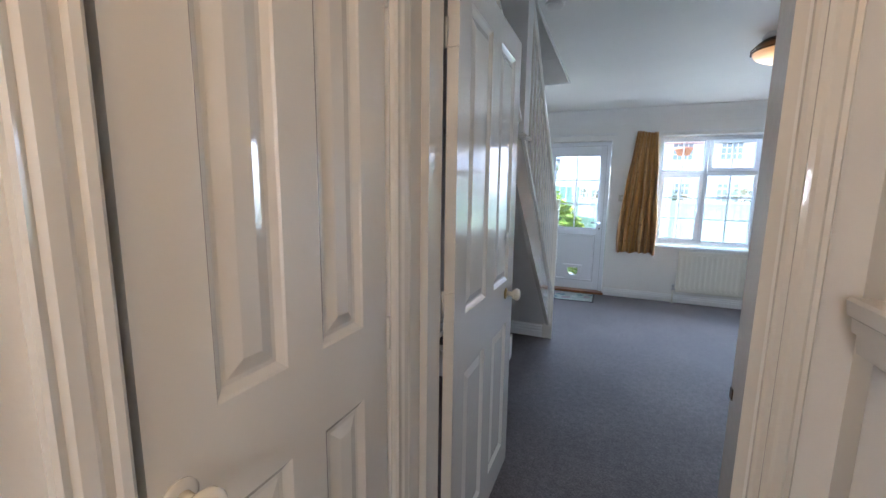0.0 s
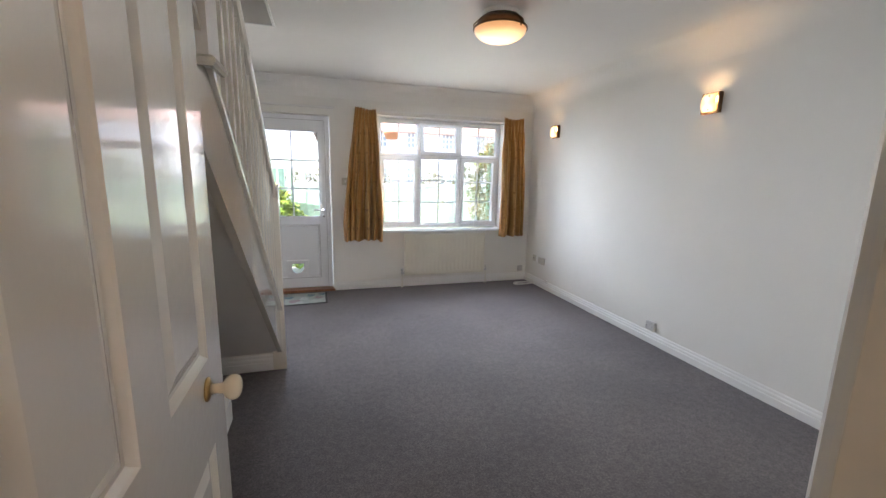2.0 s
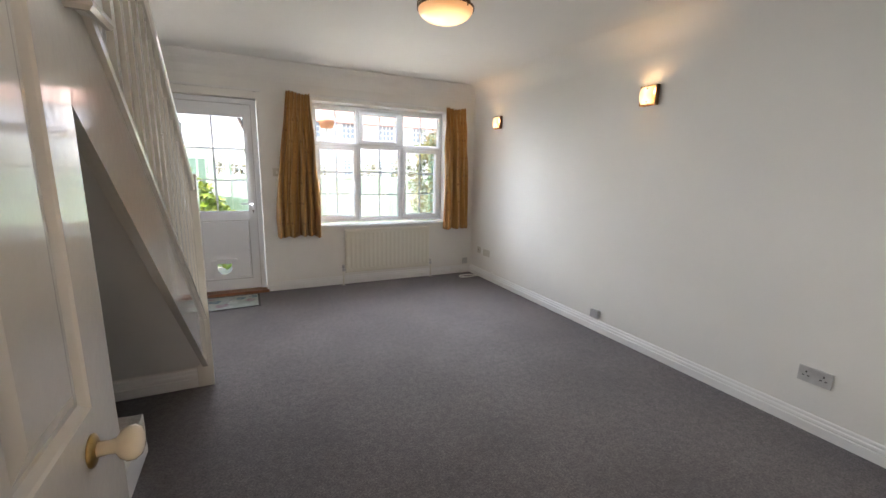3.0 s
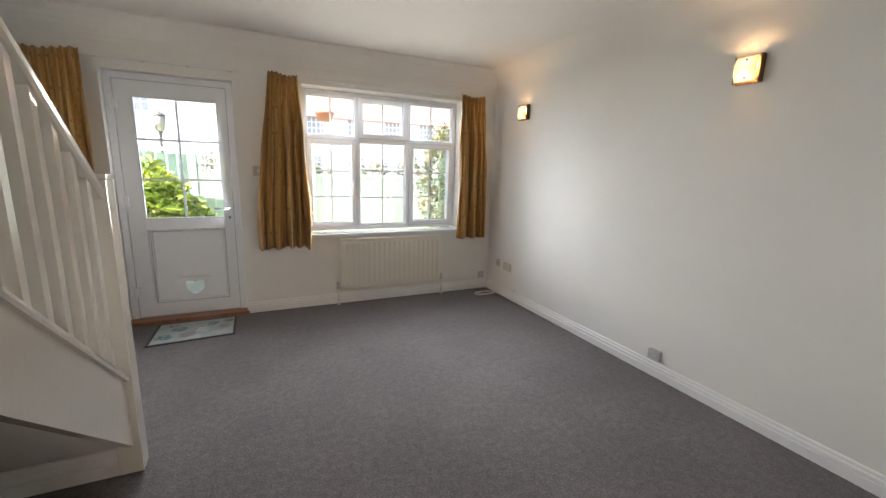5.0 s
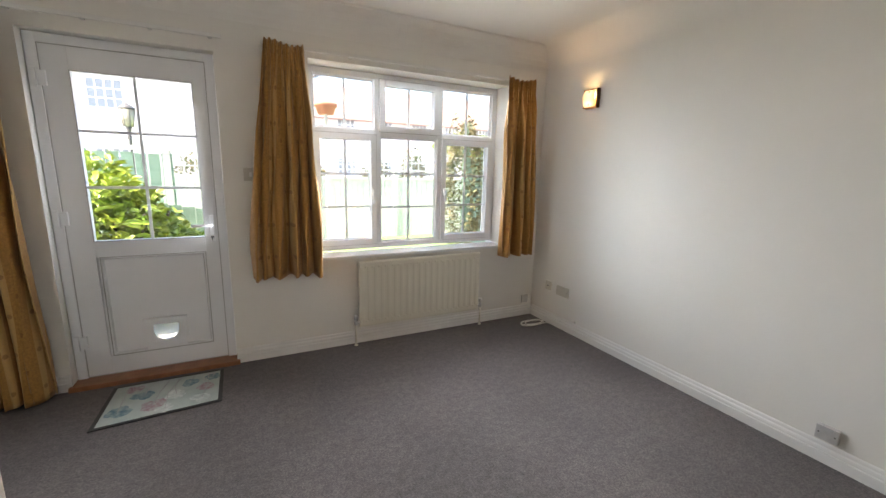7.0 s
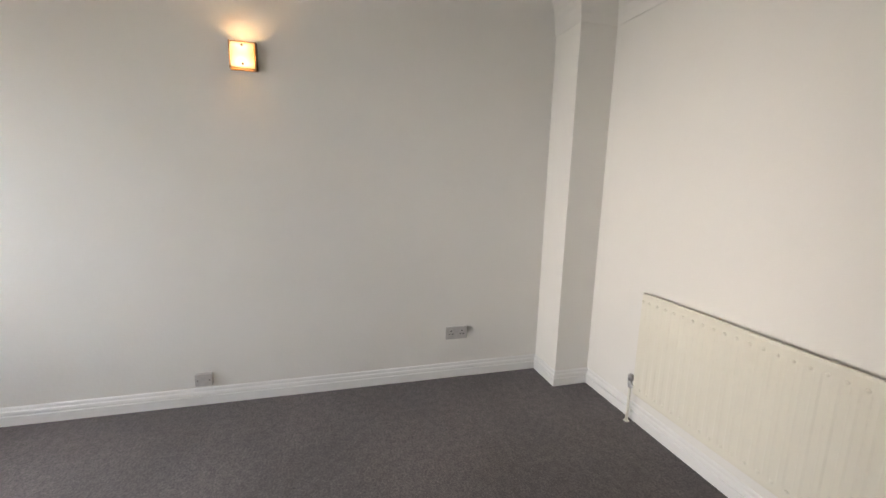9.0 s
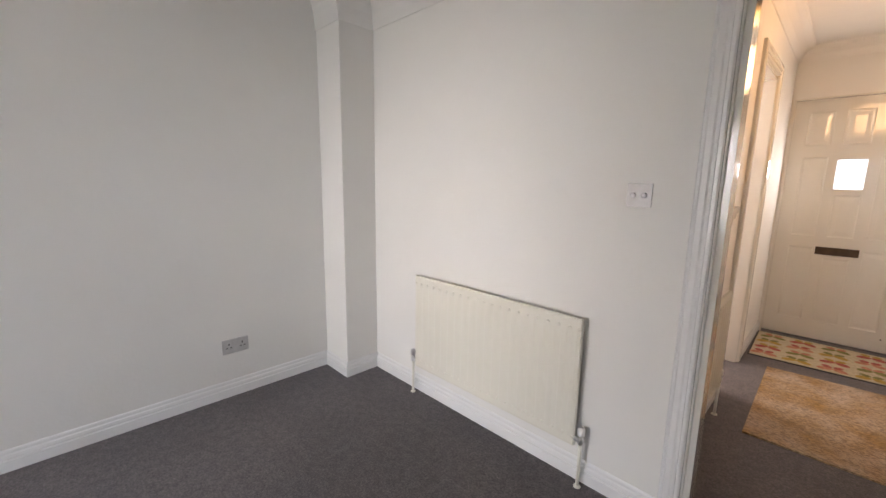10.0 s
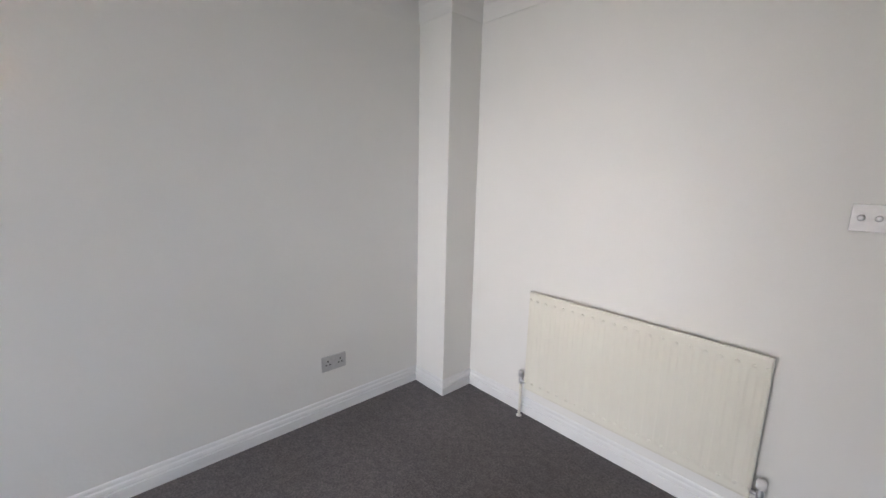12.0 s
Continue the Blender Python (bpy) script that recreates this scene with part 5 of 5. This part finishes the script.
M["tan_rug"] = mat("tan_flatweave", (0.31, 0.18, 0.06), 0.95, noise_scale=4, second=(0.42, 0.32, 0.23), bump=0.003, bump_scale=260, detail=9)
_nt = M["tan_rug"].node_tree
_w = _nt.nodes.new("ShaderNodeTexNoise")
_w.inputs["Scale"].default_value = 62
_map = _nt.nodes.new("ShaderNodeMapping")
_map.inputs["Scale"].default_value = (1.0, 2.6, 1)
_tc = _nt.nodes.new("ShaderNodeTexCoord")
_nt.links.new(_tc.outputs["Object"], _map.inputs["Vector"])
_nt.links.new(_map.outputs["Vector"], _w.inputs["Vector"])
_mx = _nt.nodes.new("ShaderNodeMix")
_mx.data_type, _mx.blend_type = "RGBA", "MULTIPLY"
_bs = _nt.nodes["Principled BSDF"]
_mr = _nt.nodes.new("ShaderNodeMapRange")
_mr.inputs[1].default_value, _mr.inputs[2].default_value, _mr.inputs[3].default_value, _mr.inputs[4].default_value = 0.36, 0.62, 0.55, 1.12
_nt.links.new(_w.outputs["Fac"], _mr.inputs[0])
_src = _bs.inputs["Base Color"].links[0].from_socket
_mx.inputs["Factor"].default_value = 1.0
_nt.links.new(_src, _mx.inputs[6])
_nt.links.new(_mr.outputs[0], _mx.inputs[7])
_nt.links.new(_mx.outputs[2], _bs.inputs["Base Color"])

rg = thing("rug", (0, -0.1, 0), "worn tan and ochre flatwoven rug on the hall carpet", "rug")
flat_rug("rug_cloth", ((-0.345, -0.70), (0.318, -0.66), (0.300, 0.452), (-0.323, 0.462)), 0.0005, 0.008, "tan_rug", rg)

M["hall_mat"] = mat("cream_mat_pile", (0.56, 0.48, 0.33), 0.95, noise_scale=60, vary=0.2, bump=0.003, bump_scale=400)
PRINTS = {"rose": (0.42, 0.10, 0.08), "ochre": (0.46, 0.30, 0.06), "olive": (0.24, 0.23, 0.07), "coral": (0.55, 0.24, 0.15)}
for k, c in PRINTS.items():
    M["print_" + k] = mat("printed_" + k, c, 0.95, noise_scale=50, vary=0.35, bump=0.003, bump_scale=400)
hm = thing("doormat", (0.05, -1.2, 0), "cream doormat printed with rows of red, green and ochre butterflies", "doormat")
flat_rug("mat_top", ((-0.33, -1.545), (0.475, -1.545), (0.455, -0.865), (-0.34, -0.905)), 0.0005, 0.007, "hall_mat", hm)
flat_rug("mat_edge", ((-0.345, -1.56), (0.488, -1.56), (0.468, -0.850), (-0.355, -0.890)), 0.0002, 0.005, "dark", hm, "dark rubber edge")


def blot(b, x, y, z, rx, ry, turn, rough=0.0, seed=0):
    """A thin printed patch with a round, slightly uneven outline."""
    n = 14
    c, s = math.cos(turn), math.sin(turn)
    ring = []
    for k in range(n):
        a = 2 * math.pi * k / n
        q = 1 + rough * math.sin(k * 5.3 + seed)
        u, v = rx * q * math.cos(a), ry * q * math.sin(a)
        ring.append(b.verts.new((x + c * u - s * v, y + s * u + c * v, z)))
    b.faces.new(ring)


names = list(PRINTS)
pr = {k: bmesh.new() for k in PRINTS}
for i in range(4):
    for j in range(4):
        x = -0.235 + 0.200 * i + 0.01 * (j % 2)
        y = -1.455 + 0.162 * j
        u, v = names[(i * 2 + j * 3) % 4], names[(i * 2 + j * 3 + 1) % 4]
        for s in (-1, 1):
            blot(pr[u], x + s * 0.042, y + 0.026, 0.0096, 0.046, 0.031, s * 0.55, 0.06, i)
            blot(pr[v], x + s * 0.032, y - 0.027, 0.0100, 0.031, 0.025, -s * 0.6, 0.06, j)
for k in names:
    link("print", pr[k], "print_" + k, hm, k + " printed butterfly wings")["kind"] = "stuff"

BLOOMS = [(-0.63, 5.72, 0.062, "blue"), (-0.47, 5.72, 0.060, "pink"), (-0.36, 5.80, 0.055, "white"), (-0.53, 5.87, 0.055, "blue"),
          (-0.30, 5.93, 0.048, "blue"), (-0.21, 5.84, 0.050, "pink"), (-0.18, 5.96, 0.045, "blue"), (-0.60, 5.96, 0.045, "pink"),
          (-0.40, 5.66, 0.045, "white"), (-0.22, 5.71, 0.050, "white")]
M["garden_mat"] = mat("pale_aqua_print", (0.36, 0.42, 0.40), 0.9, noise_scale=7, second=(0.47, 0.52, 0.49), bump=0.002, bump_scale=400, detail=6)
M["bloom_blue"] = mat("slate_blue_print", (0.10, 0.19, 0.25), 0.9, noise_scale=45, second=(0.30, 0.38, 0.38), detail=6)
M["bloom_pink"] = mat("dusty_pink_print", (0.33, 0.20, 0.24), 0.9, noise_scale=45, second=(0.42, 0.42, 0.40), detail=6)
M["bloom_white"] = mat("white_print", (0.62, 0.66, 0.63), 0.9, noise_scale=45, second=(0.40, 0.46, 0.44), detail=6)
gm = thing("doormat", (-0.42, 5.85, 0), "pale aqua flower-print doormat with black rubber border at the garden door", "doormat")
flat_rug("mat_edge", ((-0.725, 5.578), (-0.112, 5.625), (-0.115, 6.045), (-0.715, 6.040)), 0.0004, 0.005, "dark", gm, "black rubber border")
flat_rug("mat_top", ((-0.703, 5.602), (-0.134, 5.646), (-0.137, 6.030), (-0.693, 6.025)), 0.0045, 0.0022, "garden_mat", gm, "pale aqua printed pile")
for k, (x, y, r, c) in enumerate(BLOOMS):
    b = bmesh.new()
    for j in range(3):
        blot(b, x + 0.012 * math.cos(j * 2.1 + k), y + 0.010 * math.sin(j * 2.1 + k), 0.0082 + 0.0002 * j, r * (1 - 0.12 * j), r * 0.75 * (1 - 0.12 * j), k + j, 0.22, k + j)
    link("bloom", b, "bloom_" + c, gm, {"blue": "slate blue", "pink": "dusty pink", "white": "white"}[c] + " printed flower head")
    b = bmesh.new()
    tube(b, [(x, y, 0.0084), (x + 0.02 * math.sin(k * 2.3), (y + 6.02) / 2, 0.0084), (x + 0.05 * math.sin(k * 1.7), 6.02, 0.0084)], 0.0022, 5)
    link("stem", b, "seal", gm, "dark printed flower stem")


# ---------------------------------------------------------------- outside
bm = bmesh.new()
s = 400
for d in ((-s, s, 6.39, 6.39 + s), (-s, s, -s - 2.5, -1.84)):
    vs = [bm.verts.new(p) for p in ((d[0], d[2], -0.12), (d[1], d[2], -0.12), (d[1], d[3], -0.12), (d[0], d[3], -0.12))]
    bm.faces.new(vs)
vs = [bm.verts.new(p) for p in ((-s, -1.84, -0.12), (s, -1.84, -0.12), (s, 6.39, -0.12), (-s, 6.39, -0.12))]
bm.faces.new(vs)
bmesh.ops.remove_doubles(bm, verts=bm.verts, dist=1e-4)
structure("ground", bm, "paving", "pale sunlit paving outside the house", "paving")

bm = bmesh.new()
box(bm, -1.9, 12, 8.8, 11.55, -0.119, -0.09)
structure("lawn", bm, "lawn", "bright sunlit lawn between paving and trellis fence", "lawn")

# outer skin of the house: roof slab above and plain sides
bm = bmesh.new()
box(bm, WX - 0.3, EX + 0.3, FY - 0.3, NY + 0.28, 4.35, 4.5)
structure("roof", bm, "roof", "plain roof slab over the house", "roof")
wall_sheet("wall_upper", "x", WX - 0.25, EX + 0.25, NY + 0.05, NY + 0.27, 2.7, 4.35, [], "brick", "brick upper wall of the house")


def fence_panel(x0, x1, y, top):
    f = thing("trellis_fence", ((x0 + x1) / 2, y, -0.12), "pale painted timber fence panel topped with square trellis", "fence", "garden fence panels")
    x = x0
    while x < x1 - 0.02:
        boxpart("board", (x + 0.003, min(x + 0.117, x1), y, y + 0.02, -0.12, top - 0.55), "fence", f)
        x += 0.12
    boxpart("rail", (x0, x1, y - 0.03, y - 0.001, top - 0.59, top - 0.54), "fence", f)
    boxpart("rail", (x0, x1, y - 0.03, y + 0.025, top - 0.03, top + 0.02), "fence", f)
    x = x0
    while x < x1:
        boxpart("lattice", (x, x + 0.025, y, y + 0.012, top - 0.54, top - 0.031), "fence", f)
        x += 0.17
    z = top - 0.40
    while z < top - 0.05:
        boxpart("lattice", (x0, x1, y - 0.014, y - 0.0005, z, z + 0.025), "fence", f)
        z += 0.17
    boxpart("post", (x1 + 0.001, x1 + 0.085, y - 0.04, y + 0.045, -0.12, top + 0.08), "fence", f)
    return f


x = -4.2
while x < 9:
    fence_panel(x, x + 1.75, 11.6, 1.75)
    x += 1.84
# sage green side fence, seen through the door
gf = thing("side_fence", (-1.2, 8.8, -0.12), "sage green boarded screen with a pale top rail behind the shrub", "fence")
x = -1.86
while x < -0.72:
    boxpart("board", (x, x + 0.105, 8.80, 8.82, -0.12, 1.50 + 0.01 * math.sin(x * 9)), "greenfence", gf)
    x += 0.125
boxpart("top_rail", (-1.90, -0.42, 8.76, 8.83, 1.53, 1.58), "fence", gf, "pale top rail")
boxpart("post", (-0.72, -0.65, 8.77, 8.84, -0.12, 1.529), "fence", gf, "pale post")
boxpart("post", (-1.46, -1.40, 8.74, 8.799, -0.12, 1.529), "greenfence", gf)
sc = thing("garden_screen", (-0.42, 8.1, -0.12), "low mint green timber screen beside the shrub", "screen")
x = -0.74
while x < 0.15:
    boxpart("board", (x, x + 0.115, 8.10, 8.12, -0.12, 0.98 - 0.16 * (x + 0.74)), "greenfence", sc)
    x += 0.12


def leaf_cloud(name, centre, radii, count, size, material, parent, seed, label="", shape=1.0):
    """Many small folded leaves filling an uneven lump, densest towards its skin."""
    rnd = random.Random(seed)
    verts, faces = [], []
    for _ in range(count):
        while True:
            p = Vector((rnd.gauss(0, 1), rnd.gauss(0, 1), rnd.gauss(0, 1)))
            if p.length > 0.01:
                break
        p.normalize()
        k = noise.noise(p * 1.7 + Vector((seed, 0, 0))) * 0.35 + 1
        q = rnd.uniform(0.45, 1.0) ** 0.5 * k
        c = Vector(centre) + Vector((p.x * radii[0], p.y * radii[1], p.z * radii[2])) * q
        if c.z < -0.1:
            continue
        s = size * rnd.uniform(0.6, 1.3)
        e = Euler((rnd.uniform(-0.9, 0.9), rnd.uniform(-0.9, 0.9), rnd.uniform(0, 6.28))).to_matrix()
        pts = [(-0.5, 0, 0), (-0.15, 0.22, 0.05), (0.25, 0.18, 0.05), (0.55, 0, -0.05), (0.25, -0.18, 0.05), (-0.15, -0.22, 0.05)]
        n = len(verts)
        verts += [tuple(c + e @ (Vector(a) * s)) for a in pts]
        faces += [(n, n + 1, n + 2, n + 3), (n, n + 3, n + 4, n + 5)]
    me = bpy.data.meshes.new(name)
    top = Vector((0, 0, 0))
    if parent:
        top = parent.location
    me.from_pydata([tuple(Vector(v) - top) for v in verts], [], faces)
    me.materials.append(M[material])
    ob = new(name, me)
    ob.parent = parent
    if label:
        ob["label"] = label
    ob["kind"] = "stuff"
    return ob


for bx, bz, bw, seed in ((1.55, 1.05, 0.32, 21), (2.85, 1.10, 0.42, 22), (3.75, 1.25, 0.40, 23), (-0.6, 1.15, 0.5, 24)):
    bu = thing("bush", (bx, 12.1, -0.12), "dull olive garden bush behind the trellis fence", "bush", "bushes behind the fence")
    b = bmesh.new()
    for k in range(5):
        tube(b, [(bx, 12.1, -0.12), (bx + 0.25 * math.cos(k * 1.3) * bw, 12.1 + 0.2 * math.sin(k * 1.3), 0.5), (bx + 0.6 * math.cos(k * 1.3) * bw, 12.1 + 0.3 * math.sin(k * 1.3), bz)], 0.014, 5)
    link("stems", b, "bark", bu, "brown stems")
    leaf_cloud("foliage", (bx, 12.1, bz - 0.25), (bw, 0.28, bz * 0.62), 900, 0.10, "ivy", bu, seed, "dull olive leaves")

sh = thing("shrub", (-0.95, 7.6, -0.12), "bright green broad-leaved shrub outside the garden door", "shrub")
b = bmesh.new()
for k in range(7):
    a = k * 0.9
    tube(b, [(-0.95 + 0.05 * math.cos(a), 7.6 + 0.05 * math.sin(a), -0.12), (-0.95 + 0.25 * math.cos(a), 7.6 + 0.2 * math.sin(a), 0.5), (-0.95 + 0.4 * math.cos(a), 7.6 + 0.3 * math.sin(a), 0.95)], 0.013, 6)
link("stems", b, "bark", sh, "thin brown stems")
leaf_cloud("foliage", (-0.98, 7.6, 0.62), (0.48, 0.40, 0.62), 2600, 0.11, "leaf", sh, 3, "bright yellow-green leaves")
leaf_cloud("foliage", (-1.12, 7.9, 1.12), (0.30, 0.26, 0.34), 420, 0.12, "leaf", sh, 5, "bright yellow-green leaves")
leaf_cloud("foliage", (-0.62, 7.7, 0.45), (0.38, 0.35, 0.45), 1300, 0.105, "leaf", sh, 4, "bright yellow-green leaves")

iv = thing("climber", (2.55, 7.5, -0.12), "tall green and brown climber on a post beside the window", "climber")
b = bmesh.new()
box(b, 2.56, 2.64, 7.5, 7.58, -0.12, 1.95)
link("post", b, "greenfence", iv, "timber post")
leaf_cloud("foliage", (2.57, 7.5, 1.15), (0.34, 0.24, 0.85), 4200, 0.05, "ivy", iv, 8, "small dark green and brown leaves")
leaf_cloud("foliage", (2.95, 7.9, 1.72), (0.60, 0.25, 0.16), 1100, 0.06, "leaf", iv, 9, "bright new leaves along the top")
rs = thing("side_fence", (2.9, 7.2, -0.12), "pale green boarded fence beside the window", "fence")
for k in range(18):
    boxpart("board", (2.72 + 0.115 * k, 2.72 + 0.115 * k + 0.11, 7.75, 7.77, -0.12, 1.55), "greenfence", rs)


def far_house(x0, x1, y, eaves, ridge, wallmat, blank=()):
    h = thing("far_house", ((x0 + x1) / 2, y, -0.12), "two-storey sunlit terraced house beyond the garden fence", "house", "houses opposite")
    wins = []
    n = int((x1 - x0) / 2.6)
    for k in range(n):
        cx = x0 + (k + 0.5) * (x1 - x0) / n
        if k in blank:
            continue
        for z in (0.9, 3.5):
            wins.append((cx - 0.6, cx + 0.6, z, z + 1.15))
    As = sorted({x0, x1, *[w[0] for w in wins], *[w[1] for w in wins]})
    Zs = sorted({-0.12, eaves, *[w[2] for w in wins], *[w[3] for w in wins]})
    b = bmesh.new()
    for i in range(len(As) - 1):
        for j in range(len(Zs) - 1):
            cx, cz = (As[i] + As[i + 1]) / 2, (Zs[j] + Zs[j + 1]) / 2
            if not any(w[0] < cx < w[1] and w[2] < cz < w[3] for w in wins):
                box(b, As[i], As[i + 1], y, y + 0.3, Zs[j], Zs[j + 1])
    bmesh.ops.remove_doubles(b, verts=b.verts, dist=1e-4)
    link("wall", b, wallmat, h)
    for w in wins:
        p = boxpart("window", (w[0], w[1], y + 0.10, y + 0.14, w[2], w[3]), "window_dark", h, "dark paned window")
        b = bmesh.new()
        for k in range(5):
            xx = w[0] + (w[1] - w[0] - 0.05) * k / 4
            box(b, xx, xx + 0.05, y + 0.05, y + 0.099, w[2], w[3])
        for k in range(4):
            zz = w[2] + (w[3] - w[2] - 0.05) * k / 3
            box(b, w[0], w[1], y + 0.045, y + 0.0495, zz, zz + 0.05)
        link("window_bars", b, "upvc", h, "white window bars")
    yz = [(y - 0.4, eaves - 0.1), (y - 0.4, eaves), (y + 4, ridge), (y + 8.4, eaves), (y + 8.4, eaves - 0.1), (y + 4, ridge - 0.15)]
    b = bmesh.new()
    A = [b.verts.new((x0 - 0.2, p[0], p[1])) for p in yz]
    B = [b.verts.new((x1 + 0.2, p[0], p[1])) for p in yz]
    for i in range(6):
        b.faces.new((A[i], B[i], B[(i + 1) % 6], A[(i + 1) % 6]))
    b.faces.new(A[::-1]); b.faces.new(B)
    link("roof", b, "roof", h, "brown tiled roof")
    return h


far_house(-17, -0.4, 24, 5.4, 8.4, "palewall", (5,))
far_house(2.6, 24, 31, 4.6, 7.4, "palewall")

M["lantern_glass"] = mat("smoky_lantern_glass", (0.42, 0.39, 0.30), 0.25, noise_scale=12, vary=0.2)
M["lantern_iron"] = mat("grey_brown_lantern_iron", (0.11, 0.10, 0.09), 0.5)
LX, LY = -1.30, 10.35
sl = thing("street_lamp", (LX, LY, -0.12), "slim dark garden lamp post with a smoky glass lantern", "lamp post")
b = bmesh.new()
lathe(b, [(0.045, -0.12), (0.025, 0.2), (0.018, 1.70), (0.032, 1.74), (0.018, 1.78), (0.030, 1.84), (0.04, 1.88)], 12, Matrix.Translation((LX, LY, 0)))
link("pole", b, "lantern_iron", sl, "slim dark turned pole")
b = bmesh.new()
lathe(b, [(0.055, 1.885), (0.092, 2.12)], 6, Matrix.Translation((LX, LY, 0)))
lantern = link("lantern", b, "lantern_glass", sl, "six-sided tapering smoky glass")
for k in range(6):
    a = 2 * math.pi * k / 6
    b = bmesh.new()
    tube(b, [(LX + 0.057 * math.cos(a), LY + 0.057 * math.sin(a), 1.88), (LX + 0.095 * math.cos(a), LY + 0.095 * math.sin(a), 2.125)], 0.005, 6)
    link("frame_bar", b, "lantern_iron", lantern)
b = bmesh.new()
lathe(b, [(0.105, 2.126), (0.100, 2.138), (0.06, 2.175), (0.02, 2.19), (0.012, 2.21), (0.0, 2.215)], 6, Matrix.Translation((LX, LY, 0)))
link("lantern_top", b, "lantern_iron", sl, "dark lantern cap")

tr = thing("tree", (0.2, 15.5, -0.12), "bare-branched spring tree beyond the fence", "tree")
b = bmesh.new()
rnd = random.Random(11)


def branch(p, d, ln, r, depth):
    q = p + d * ln
    tube(b, [p, (p + q) / 2 + Vector((rnd.uniform(-.05, .05), rnd.uniform(-.05, .05), 0)) * ln, q], r, 5)
    if depth:
        for _ in range(3):
            e = (d + Vector((rnd.uniform(-.8, .8), rnd.uniform(-.8, .8), rnd.uniform(-.2, .6)))).normalized()
            branch(q, e, ln * 0.68, r * 0.6, depth - 1)


branch(Vector((0.2, 15.5, -0.12)), Vector((0, 0, 1)), 1.9, 0.10, 5)
link("trunk", b, "bark", tr, "bare brown branches")

pt = thing("plant_pot", (1.11, 8.65, -0.12), "terracotta pot standing on a tall pale post in the garden", "plant pot")
boxpart("post", (1.09, 1.13, 8.63, 8.67, -0.12, 2.06), "fence", pt)
b = bmesh.new()
lathe(b, [(0.100, 2.061), (0.128, 2.15), (0.145, 2.155), (0.145, 2.195), (0.12, 2.195), (0.11, 2.16)], 20, Matrix.Translation((1.11, 8.65, 0)))
link("pot", b, "terracotta", pt, "terracotta pot")
